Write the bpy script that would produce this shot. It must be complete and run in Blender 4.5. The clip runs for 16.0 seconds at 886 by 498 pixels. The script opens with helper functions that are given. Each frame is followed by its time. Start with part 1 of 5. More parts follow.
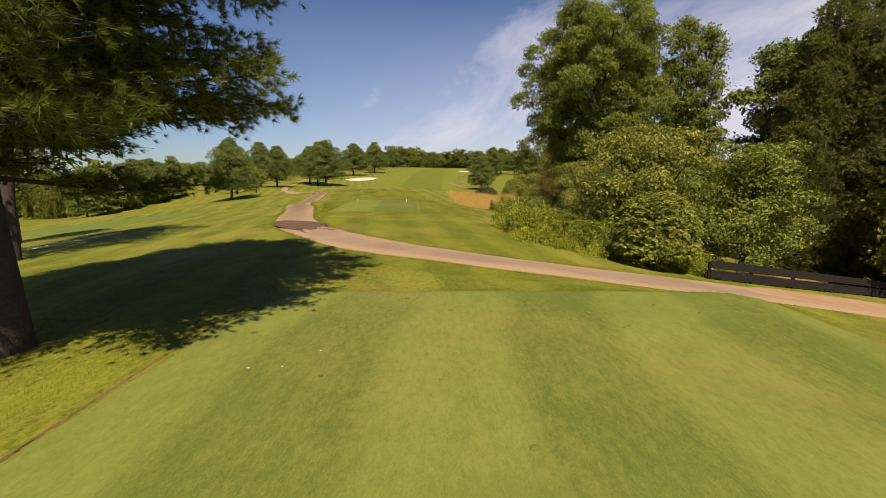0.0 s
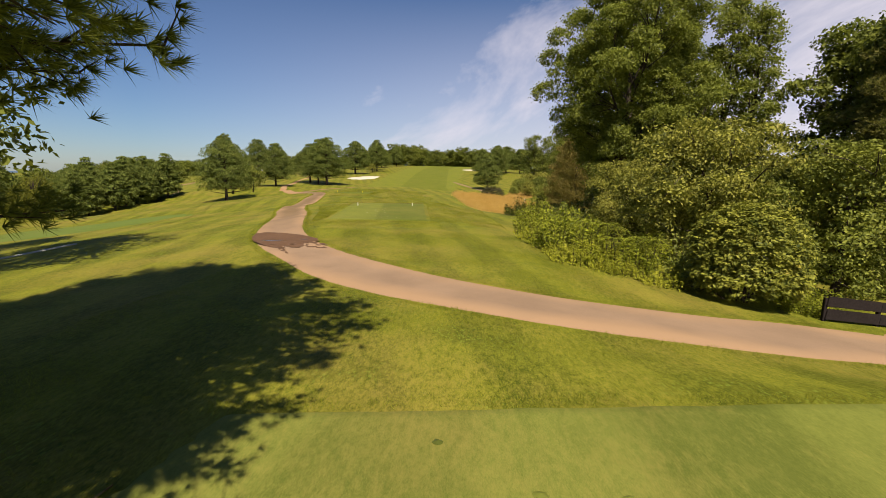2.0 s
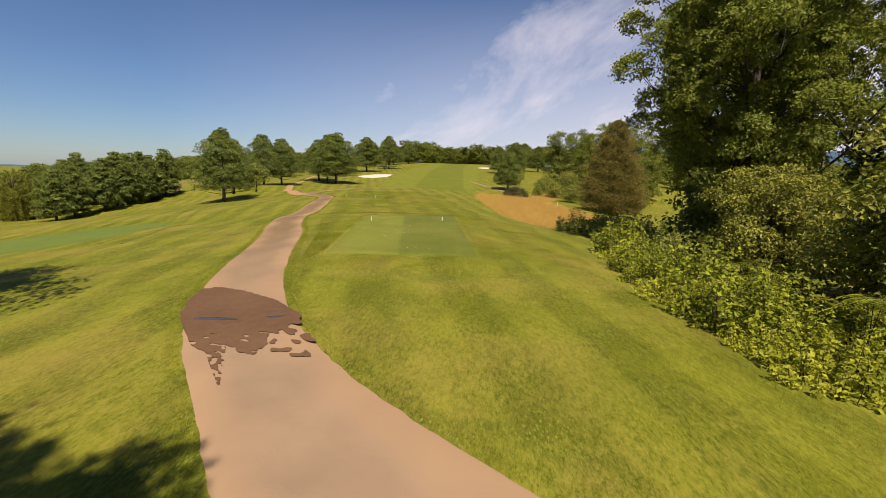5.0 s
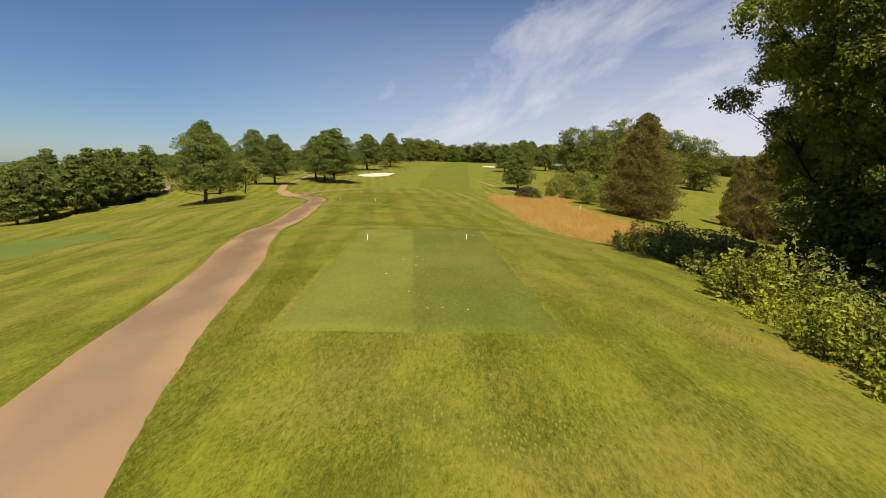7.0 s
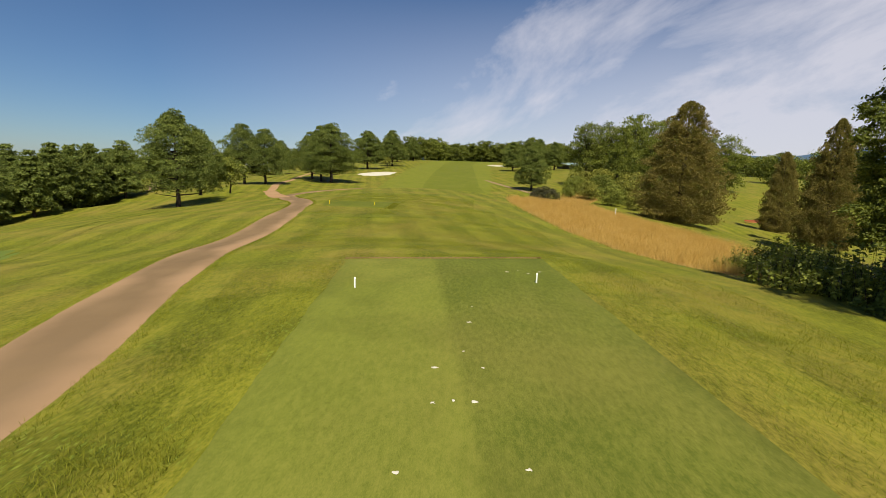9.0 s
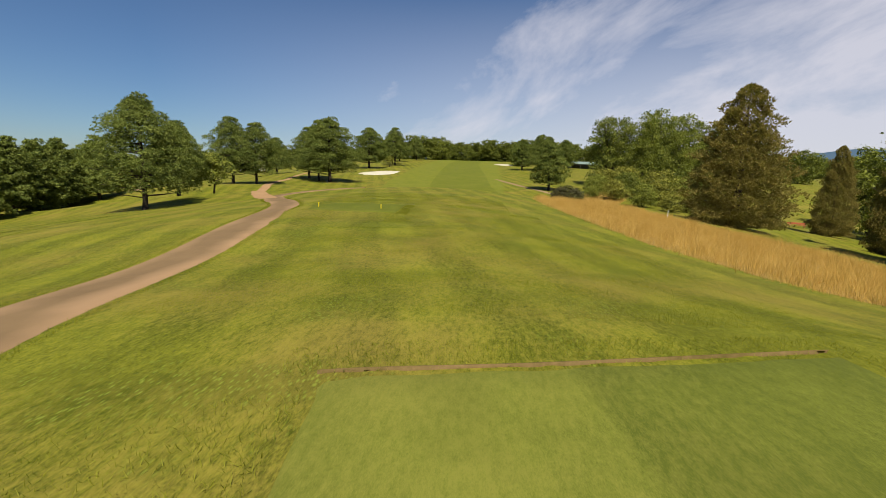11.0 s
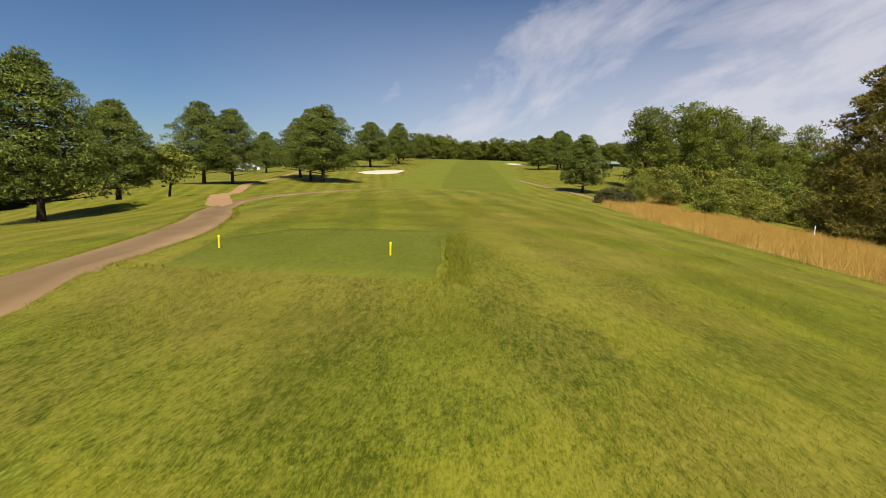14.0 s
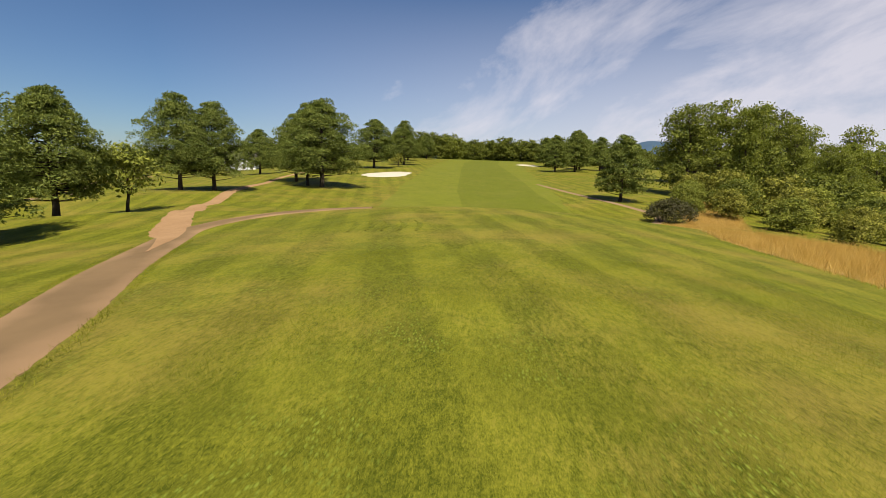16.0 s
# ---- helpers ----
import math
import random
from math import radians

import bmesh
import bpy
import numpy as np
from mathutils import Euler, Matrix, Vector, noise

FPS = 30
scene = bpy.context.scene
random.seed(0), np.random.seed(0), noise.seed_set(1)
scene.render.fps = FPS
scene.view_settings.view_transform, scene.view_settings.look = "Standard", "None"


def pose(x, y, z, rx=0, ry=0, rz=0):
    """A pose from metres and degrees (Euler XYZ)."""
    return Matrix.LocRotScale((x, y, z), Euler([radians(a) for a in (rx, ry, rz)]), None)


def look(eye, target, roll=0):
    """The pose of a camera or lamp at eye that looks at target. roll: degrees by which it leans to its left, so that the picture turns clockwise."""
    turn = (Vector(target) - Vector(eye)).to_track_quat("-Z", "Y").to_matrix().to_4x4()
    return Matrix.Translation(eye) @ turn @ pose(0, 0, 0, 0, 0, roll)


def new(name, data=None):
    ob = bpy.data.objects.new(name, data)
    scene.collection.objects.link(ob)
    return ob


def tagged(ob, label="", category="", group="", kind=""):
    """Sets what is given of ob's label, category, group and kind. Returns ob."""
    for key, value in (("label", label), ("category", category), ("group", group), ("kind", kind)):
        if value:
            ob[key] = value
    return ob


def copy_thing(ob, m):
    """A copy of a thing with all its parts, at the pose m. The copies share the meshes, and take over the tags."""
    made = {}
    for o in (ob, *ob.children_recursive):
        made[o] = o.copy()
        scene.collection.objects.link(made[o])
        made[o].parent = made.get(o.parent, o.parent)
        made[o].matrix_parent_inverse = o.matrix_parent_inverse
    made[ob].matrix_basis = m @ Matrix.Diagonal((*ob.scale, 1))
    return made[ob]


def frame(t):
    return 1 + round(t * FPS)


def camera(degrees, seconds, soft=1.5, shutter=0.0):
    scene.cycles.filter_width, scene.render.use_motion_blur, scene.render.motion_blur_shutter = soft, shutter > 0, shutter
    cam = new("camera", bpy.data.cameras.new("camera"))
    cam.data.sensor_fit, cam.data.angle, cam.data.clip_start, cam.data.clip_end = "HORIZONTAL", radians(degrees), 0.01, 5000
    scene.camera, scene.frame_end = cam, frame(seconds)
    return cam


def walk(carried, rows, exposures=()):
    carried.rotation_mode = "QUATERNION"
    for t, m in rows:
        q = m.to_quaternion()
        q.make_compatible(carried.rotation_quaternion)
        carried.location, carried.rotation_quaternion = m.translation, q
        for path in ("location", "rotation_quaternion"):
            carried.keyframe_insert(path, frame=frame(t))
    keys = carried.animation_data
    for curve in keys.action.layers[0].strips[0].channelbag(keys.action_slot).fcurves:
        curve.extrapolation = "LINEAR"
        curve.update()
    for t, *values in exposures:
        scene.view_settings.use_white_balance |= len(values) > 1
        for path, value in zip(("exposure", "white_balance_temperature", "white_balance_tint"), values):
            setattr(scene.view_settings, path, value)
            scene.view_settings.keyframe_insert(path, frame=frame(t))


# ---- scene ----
# ---------------------------------------------------------------- camera
cam = camera(87.0, 16.0, 0.75)
PATH = [
    (0, (2.576, -1.962, 3.019), (2.520, 0.014, 2.715), 1.1),
    (0.5, (2.303, -0.700, 3.122), (2.247, 1.275, 2.815), 1.0),
    (1, (1.995, 0.670, 3.167), (1.936, 2.645, 2.858), 1.1),
    (1.5, (1.816, 2.177, 3.248), (1.751, 4.152, 2.936), 1.2),
    (2, (1.574, 3.900, 3.278), (1.509, 5.874, 2.967), 1.3),
    (2.5, (1.327, 5.573, 3.428), (1.256, 7.547, 3.113), 1.4),
    (3, (0.949, 7.489, 3.484), (0.870, 9.462, 3.166), 1.3),
    (3.5, (0.504, 9.416, 3.593), (0.418, 11.388, 3.272), 1.4),
    (4, (0.026, 11.411, 3.687), (-0.068, 13.383, 3.364), 1.6),
    (4.5, (-0.553, 13.383, 3.790), (-0.654, 15.354, 3.465), 1.7),
    (5, (-1.120, 15.275, 3.880), (-1.227, 17.246, 3.555), 1.7),
    (7.5, (-3.488, 28.449, 3.884), (-3.600, 30.418, 3.552), 1.8),
    (8, (-3.961, 31.356, 3.732), (-4.076, 33.325, 3.400), 1.8),
    (8.5, (-4.518, 34.166, 3.609), (-4.634, 36.135, 3.276), 1.9),
    (9, (-5.247, 37.188, 3.450), (-5.364, 39.157, 3.118), 1.8),
    (11.5, (-8.668, 51.470, 2.590), (-8.791, 53.439, 2.261), 1.7),
    (12, (-9.383, 54.646, 2.508), (-9.507, 56.615, 2.179), 1.8),
    (12.5, (-10.075, 57.888, 2.399), (-10.200, 59.857, 2.070), 1.8),
    (13, (-10.754, 61.202, 2.307), (-10.881, 63.171, 1.978), 1.8),
    (13.5, (-11.288, 64.267, 2.240), (-11.417, 66.235, 1.911), 1.8),
    (14, (-11.932, 67.425, 2.150), (-12.062, 69.394, 1.823), 1.8),
    (14.5, (-12.401, 70.339, 2.218), (-12.539, 72.307, 1.885), 1.8),
    (15, (-13.551, 73.899, 2.399), (-13.696, 75.866, 2.066), 2.0),
    (15.5, (-14.784, 77.584, 2.806), (-14.937, 79.550, 2.471), 2.2),
    (16, (-15.929, 80.929, 3.147), (-16.061, 82.896, 2.815), 2.2),
]
walk(cam, [(t, look(eye, target, roll)) for t, eye, target, roll in PATH], [(0.0, 0.68, 6500, 10), (2.5, 0.72, 6530, 10), (4.0, 0.76, 6620, 11), (5.0, 0.7, 6520, 11), (7.5, 0.65, 6450, 5), (9.0, 0.57, 6300, 4), (12.3, 0.57, 6320, 4), (14.4, 0.58, 6420, 5), (15.1, 0.64, 6450, 6), (16.0, 0.66, 6450, 6)])

# ---------------------------------------------------------------- light
SUN_ELEVATION, SUN_FROM = 54.0, (0.2, -1.0)  # the sun stands behind the walk
world = bpy.data.worlds.new("sky")
scene.world = world
world.use_nodes = True


def node(tree, kind, **inputs):
    n = tree.nodes.new(kind)
    for key, value in inputs.items():
        key = key.replace("_", " ")
        if key in n.inputs:
            n.inputs[key].default_value = value
    return n


def math_node(tree, op, a, b=None, clamp=False):
    n = tree.nodes.new("ShaderNodeMath")
    n.operation, n.use_clamp = op, clamp
    for i, v in enumerate((a, b)):
        if v is None:
            continue
        if isinstance(v, (int, float)):
            n.inputs[i].default_value = v
        else:
            tree.links.new(v, n.inputs[i])
    return n.outputs[0]


def ramp(tree, fac, stops):
    n = tree.nodes.new("ShaderNodeValToRGB")
    els = n.color_ramp.elements
    while len(els) < len(stops):
        els.new(0.5)
    for el, (p, c) in zip(els, stops):
        el.position = p
        el.color = (*c, 1) if isinstance(c, tuple) else (c, c, c, 1)
    tree.links.new(fac, n.inputs[0])
    return n.outputs[0]


def mix(tree, fac, a, b, how="MIX"):
    n = tree.nodes.new("ShaderNodeMix")
    n.data_type, n.blend_type = "RGBA", how
    for i, v in ((0, fac), (6, a), (7, b)):
        if isinstance(v, (int, float)):
            n.inputs[i].default_value = v
        elif isinstance(v, tuple):
            n.inputs[i].default_value = (*v, 1)
        else:
            tree.links.new(v, n.inputs[i])
    return n.outputs[2]


def noise_tex(tree, vec, scale, detail=4.0, rough=0.55, distort=0.0):
    n = node(tree, "ShaderNodeTexNoise", Scale=scale, Detail=detail, Roughness=rough, Distortion=distort)
    tree.links.new(vec, n.inputs["Vector"])
    return n.outputs["Fac"]


wt = world.node_tree
wt.nodes.clear()
sky = wt.nodes.new("ShaderNodeTexSky")
sky.sky_type, sky.sun_disc = "NISHITA", False
sky.sun_elevation, sky.sun_rotation = radians(SUN_ELEVATION), math.pi - math.atan2(SUN_FROM[0], -SUN_FROM[1])
sky.altitude, sky.air_density, sky.dust_density, sky.ozone_density = 200, 1.0, 0.25, 2.2
ray = wt.nodes.new("ShaderNodeTexCoord").outputs["Generated"]
xyz = wt.nodes.new("ShaderNodeSeparateXYZ")
wt.links.new(ray, xyz.inputs[0])
wind = node(wt, "ShaderNodeMapping")
wind.vector_type = "TEXTURE"
wind.inputs["Rotation"].default_value, wind.inputs["Scale"].default_value = (0, radians(-30), 0), (0.55, 1.0, 0.24)
wt.links.new(ray, wind.inputs["Vector"])
wisps = noise_tex(wt, wind.outputs[0], 1.5, 9.0, 0.6, 0.35)
bank = math_node(wt, "SUBTRACT", math_node(wt, "ADD", math_node(wt, "MULTIPLY", math_node(wt, "MINIMUM", xyz.outputs[0], 0.42), 0.8), 0.1), xyz.outputs[2])
cover = ramp(wt, math_node(wt, "ADD", math_node(wt, "MULTIPLY", bank, 0.85), math_node(wt, "MULTIPLY", wisps, 1.0)), [(0.42, 0.0), (0.53, 0.34), (0.72, 0.78)])
cover = math_node(wt, "MULTIPLY", cover, math_node(wt, "ADD", math_node(wt, "MULTIPLY", xyz.outputs[1], 1.6), 0.35, True))
near_side = math_node(wt, "ADD", math_node(wt, "MULTIPLY", xyz.outputs[0], 1.1), 0.62, True)
low = math_node(wt, "MULTIPLY", ramp(wt, xyz.outputs[2], [(0.0, 1.0), (0.34, 0.0)]), near_side)
veil = math_node(wt, "MAXIMUM", cover, math_node(wt, "MULTIPLY", low, 0.88))
blue = mix(wt, 1.0, sky.outputs[0], (0.78, 0.9, 1.13), "MULTIPLY")
tone = mix(wt, veil, blue, (11.9, 11.0, 12.0))
back = node(wt, "ShaderNodeBackground", Strength=0.044)
wt.links.new(tone, back.inputs[0])
wt.links.new(back.outputs[0], wt.nodes.new("ShaderNodeOutputWorld").inputs[0])

sun = new("sun", bpy.data.lights.new("sun", "SUN"))
sun.data.energy, sun.data.angle, sun.data.color = 5.0, radians(0.53), (1.0, 0.91, 0.77)
away = Vector((SUN_FROM[0], SUN_FROM[1], math.tan(radians(SUN_ELEVATION)) * math.hypot(*SUN_FROM))).normalized()
sun.matrix_world = look(away * 200, (0, 0, 0))


# ---------------------------------------------------------------- materials
def base_material(name, rough=0.85, sheen=0.0):
    m = bpy.data.materials.new(name)
    m.use_nodes = True
    t = m.node_tree
    b = t.nodes["Principled BSDF"]
    b.inputs["Roughness"].default_value = rough
    b.inputs["Specular IOR Level"].default_value = 0.08
    return m, t, b


def coords(t, kind="Object"):
    return t.nodes.new("ShaderNodeTexCoord").outputs[kind]


def bump(t, b, height, strength, distance):
    n = node(t, "ShaderNodeBump", Strength=strength, Distance=distance)
    t.links.new(height, n.inputs["Height"])
    t.links.new(n.outputs[0], b.inputs["Normal"])


def stripe_field(t, width, shift=0.0, lean=0.0, uv=True, wobble=0.0):
    """Alternate bands, 0 or 1, as wide as width, across the UVs or across the ground, leaning by lean."""
    vec = coords(t, "UV" if uv else "Object")
    sep = t.nodes.new("ShaderNodeSeparateXYZ")
    t.links.new(vec, sep.inputs[0])
    v = math_node(t, "ADD", sep.outputs[0], shift)
    if lean:
        v = math_node(t, "ADD", v, math_node(t, "MULTIPLY", sep.outputs[1], lean))
    if wobble:
        v = math_node(t, "ADD", v, math_node(t, "MULTIPLY", noise_tex(t, vec, 0.12, 2), wobble))
    s = math_node(t, "PINGPONG", v, width)
    return ramp(t, math_node(t, "DIVIDE", s, width), [(0.4, 0.0), (0.6, 1.0)])


def half_field(t, edge, back=1e4):
    """1 up to the line u = edge, 0 from there to u = back, and 1 again."""
    sep = t.nodes.new("ShaderNodeSeparateXYZ")
    t.links.new(coords(t, "UV"), sep.inputs[0])
    over = math_node(t, "MULTIPLY", math_node(t, "SUBTRACT", sep.outputs[0], edge), 4.0, True)
    under = math_node(t, "MULTIPLY", math_node(t, "SUBTRACT", back, sep.outputs[0]), 4.0, True)
    return math_node(t, "SUBTRACT", 1.0, math_node(t, "MULTIPLY", over, under))


def mow_lines(t):
    return stripe_field(t, 1.55, 0.4, 0.22, False, 0.7)


def grass(name, dark, light, dry, dryness, stripe=None, fine=40.0, relief=0.05, contrast=0.5, banding=0.1, clover=0.0):
    """Turf: fine upright blades, tufts, broad worn patches, and the mower's bands."""
    m, t, b = base_material(name, 0.8)
    obj = coords(t)
    lie = node(t, "ShaderNodeMapping")
    lie.inputs["Scale"].default_value = (1.0, 0.36, 1.0)
    t.links.new(obj, lie.inputs["Vector"])
    lie = lie.outputs[0]
    broad, patch = noise_tex(t, obj, 0.15, 4, 0.6), noise_tex(t, lie, 1.0, 5, 0.62)
    blade, tuft = noise_tex(t, lie, fine, 3, 0.75), noise_tex(t, lie, 11.0, 5, 0.78)
    shade = math_node(t, "ADD", math_node(t, "MULTIPLY", patch, 0.2), math_node(t, "MULTIPLY", blade, 0.42))
    shade = math_node(t, "ADD", shade, math_node(t, "MULTIPLY", tuft, 0.38))
    if stripe:
        shade = math_node(t, "ADD", shade, math_node(t, "MULTIPLY", math_node(t, "SUBTRACT", stripe(t), 0.5), banding))
    lo, hi = 0.5 - contrast / 2, 0.5 + contrast / 2
    col = ramp(t, shade, [(lo, dark), (hi, light)])
    worn = ramp(t, math_node(t, "ADD", math_node(t, "MULTIPLY", broad, 0.62), math_node(t, "MULTIPLY", tuft, 0.38)), [(0.46, 0.0), (0.62, dryness)])
    lush = ramp(t, noise_tex(t, obj, 0.33, 4, 0.6, 0.4), [(0.5, 0.0), (0.66, 0.4)])
    col = mix(t, lush, col, tuple(0.5 * p + 0.3 * q for p, q in zip(dark, light)))
    col = mix(t, worn, col, dry)
    if clover:
        cells = node(t, "ShaderNodeTexVoronoi", Scale=17.0)
        t.links.new(lie, cells.inputs["Vector"])
        spot = ramp(t, cells.outputs["Distance"], [(0.16, 1.0), (0.4, 0.0)])
        where = ramp(t, noise_tex(t, obj, 0.42, 4, 0.6), [(0.53, 0.0), (0.64, clover)])
        col = mix(t, math_node(t, "MULTIPLY", where, 0.55), col, tuple(0.85 * p for p in dark))
        col = mix(t, math_node(t, "MULTIPLY", where, spot), col, (light[0] * 1.05, light[1] * 1.3, light[2] * 2.0))
    t.links.new(col, b.inputs["Base Color"])
    h = math_node(t, "ADD", math_node(t, "MULTIPLY", blade, 0.5), math_node(t, "MULTIPLY", tuft, 0.9))
    bump(t, b, h, 0.55, relief)
    return m


def mottled(name, stops, scale, rough, relief, strength=0.5, detail=6.0, second=None):
    m, t, b = base_material(name, rough)
    obj = coords(t)
    a, c = noise_tex(t, obj, scale, detail, 0.65), noise_tex(t, obj, scale * 0.09, 3)
    f = math_node(t, "ADD", math_node(t, "MULTIPLY", a, 0.55), math_node(t, "MULTIPLY", c, 0.45))
    t.links.new(ramp(t, f, stops), b.inputs["Base Color"])
    bump(t, b, a, strength, relief)
    return m


def leaf_material(name, dark, light, glow=0.35, rough=0.55, hue=0.25, third=None):
    """Thin leaves: each its own shade, with some light through them."""
    m, t, b = base_material(name, rough)
    rnd = t.nodes.new("ShaderNodeNewGeometry").outputs["Random Per Island"]
    n = noise_tex(t, coords(t), 0.8, 4)
    f = math_node(t, "ADD", math_node(t, "MULTIPLY", rnd, 0.28), math_node(t, "MULTIPLY", n, 0.72))
    stops = [(0.3, dark), (0.68, light)]
    if third:
        stops.append((0.82, third))
    col = ramp(t, f, stops)
    t.links.new(col, b.inputs["Base Color"])
    b.inputs["Specular IOR Level"].default_value = 0.12
    thin = t.nodes.new("ShaderNodeBsdfTranslucent")
    t.links.new(mix(t, 0.5, col, (0.3, 0.34, 0.03)), thin.inputs[0])
    both = node(t, "ShaderNodeMixShader")
    both.inputs[0].default_value = glow
    t.links.new(b.outputs[0], both.inputs[1])
    t.links.new(thin.outputs[0], both.inputs[2])
    t.links.new(both.outputs[0], t.nodes["Material Output"].inputs[0])
    return m


ROUGH = grass("rough grass", (0.056, 0.066, 0.004), (0.2, 0.195, 0.017), (0.255, 0.18, 0.042), 0.5, mow_lines, 42, 0.05, 0.19, 0.048, 0.65)
LONG = grass("long rank grass", (0.046, 0.057, 0.003), (0.172, 0.174, 0.016), (0.21, 0.155, 0.035), 0.5, mow_lines, 38, 0.08, 0.17, 0.035)
TEE = grass("tee turf", (0.086, 0.1, 0.015), (0.165, 0.174, 0.031), (0.22, 0.17, 0.04), 0.5, lambda t: stripe_field(t, 2.15, 1.67, 0.0, True, 0.25), 60, 0.012, 0.27, 0.13)
TEE_PAIR = grass("tee turf in two passes", (0.076, 0.089, 0.011), (0.16, 0.168, 0.024), (0.21, 0.17, 0.04), 0.3, lambda t: half_field(t, 3.15), 60, 0.012, 0.27, 0.13)
TEE_PLAIN = grass("forward tee turf", (0.062, 0.076, 0.006), (0.132, 0.14, 0.014), (0.17, 0.15, 0.03), 0.35, None, 55, 0.014, 0.27)
FAIRWAY = grass("fairway turf", (0.085, 0.098, 0.007), (0.165, 0.17, 0.018), (0.18, 0.16, 0.035), 0.25, lambda t: half_field(t, 13.0, 30.0), 30, 0.02, 0.3, 0.1)
GREEN = grass("putting green turf", (0.08, 0.108, 0.017), (0.13, 0.162, 0.027), (0.16, 0.15, 0.035), 0.2, None, 60, 0.01, 0.4)
MEADOW = mottled("straw thatch", [(0.3, (0.19, 0.118, 0.03)), (0.7, (0.32, 0.21, 0.065))], 9, 0.9, 0.08)

def path_material():
    """Worn asphalt: greyer down the wheel tracks, with pale orange dust blown in from both edges."""
    m, t, b = base_material("worn asphalt", 0.9)
    sep = t.nodes.new("ShaderNodeSeparateXYZ")
    t.links.new(coords(t, "UV"), sep.inputs[0])
    obj = coords(t)
    grit, stain, drift = noise_tex(t, obj, 70, 4, 0.7), noise_tex(t, obj, 0.45, 4, 0.6), noise_tex(t, obj, 0.22, 3)
    col = ramp(t, math_node(t, "ADD", math_node(t, "MULTIPLY", grit, 0.45), math_node(t, "MULTIPLY", stain, 0.55)), [(0.34, (0.198, 0.131, 0.082)), (0.66, (0.28, 0.184, 0.114))])
    older = ramp(t, math_node(t, "DIVIDE", math_node(t, "ADD", sep.outputs[1], math_node(t, "MULTIPLY", stain, 12.0)), 160.0), [(0.5, 0.0), (0.62, 1.0)])
    col = mix(t, older, col, mix(t, 1.0, col, (0.72, 0.71, 0.585), "MULTIPLY"))
    edge = math_node(t, "ADD", math_node(t, "MULTIPLY", math_node(t, "ABSOLUTE", sep.outputs[0]), 0.3), math_node(t, "MULTIPLY", drift, 0.8))
    dust = ramp(t, math_node(t, "ADD", edge, math_node(t, "MULTIPLY", grit, 0.12)), [(0.6, 0.0), (0.9, 0.85)])
    t.links.new(mix(t, dust, col, (0.315, 0.195, 0.107)), b.inputs["Base Color"])
    bump(t, b, grit, 0.3, 0.004)
    return m


ASPHALT = path_material()
SOIL = mottled("worn turf and soil", [(0.3, (0.085, 0.062, 0.018)), (0.7, (0.19, 0.122, 0.055))], 9, 0.95, 0.03)
DUST = mottled("dusty track", [(0.3, (0.25, 0.142, 0.07)), (0.7, (0.35, 0.22, 0.115))], 5, 0.95, 0.02)
CONCRETE = mottled("pale concrete", [(0.3, (0.24, 0.23, 0.19)), (0.7, (0.34, 0.32, 0.27))], 6, 0.9, 0.01)
SAND = mottled("bunker sand", [(0.3, (0.446, 0.396, 0.302)), (0.7, (0.533, 0.49, 0.396))], 2.5, 0.95, 0.05)
WET = mottled("damp asphalt", [(0.3, (0.085, 0.046, 0.024)), (0.7, (0.135, 0.074, 0.04))], 5, 0.75, 0.003, 0.2)
WATER, _t, _b = base_material("standing water", 0.03)
_b.inputs["Base Color"].default_value = (0.05, 0.035, 0.026, 1)
_b.inputs["Specular IOR Level"].default_value = 0.5
BARK = mottled("grey bark", [(0.3, (0.03, 0.0216, 0.0156)), (0.7, (0.085, 0.065, 0.048))], 16, 0.95, 0.05, 0.9)
FENCE_WOOD = mottled("black stained timber", [(0.3, (0.0115, 0.00864, 0.00792)), (0.7, (0.0288, 0.0216, 0.0194))], 12, 0.8, 0.01, 0.6)
# forest colour shifted to blue: the haze of distance is painted in
MOUNTAIN = mottled("far forest tinted with haze", [(0.3, (0.0504, 0.0864, 0.137)), (0.7, (0.072, 0.112, 0.166))], 0.012, 1.0, 0.1)
WHITE_PAINT = mottled("white painted plastic", [(0.3, (0.72, 0.72, 0.68)), (0.7, (0.82, 0.81, 0.78))], 20, 0.5, 0.002)
YELLOW_PAINT = mottled("yellow painted plastic", [(0.3, (0.72, 0.52, 0.01)), (0.7, (0.8, 0.62, 0.02))], 20, 0.5, 0.002)
ROOF = mottled("green sheet roof", [(0.3, (0.14, 0.18, 0.16)), (0.7, (0.2, 0.25, 0.22))], 3, 0.6, 0.01)
SIDING = mottled("weathered siding", [(0.3, (0.10, 0.09, 0.075)), (0.7, (0.18, 0.16, 0.13))], 3, 0.9, 0.01)
WALL_WHITE = mottled("white siding", [(0.3, (0.6, 0.6, 0.58)), (0.7, (0.72, 0.72, 0.7))], 3, 0.8, 0.01)
RED_PAINT = mottled("red brown timber", [(0.3, (0.3, 0.08, 0.04)), (0.7, (0.42, 0.13, 0.07))], 5, 0.8, 0.01)
NEEDLE = leaf_material("pine needles", (0.05, 0.075, 0.016), (0.24, 0.265, 0.058), 0.3, 0.6)
NEEDLE_NEAR = leaf_material("long pine needles", (0.03, 0.05, 0.012), (0.16, 0.175, 0.026), 0.3, 0.55)
CEDAR = leaf_material("cedar scales", (0.1, 0.082, 0.022), (0.3, 0.225, 0.062), 0.3, 0.7)
CEDAR_DARK = leaf_material("dark cedar scales", (0.05, 0.052, 0.015), (0.2, 0.175, 0.045), 0.28, 0.7)
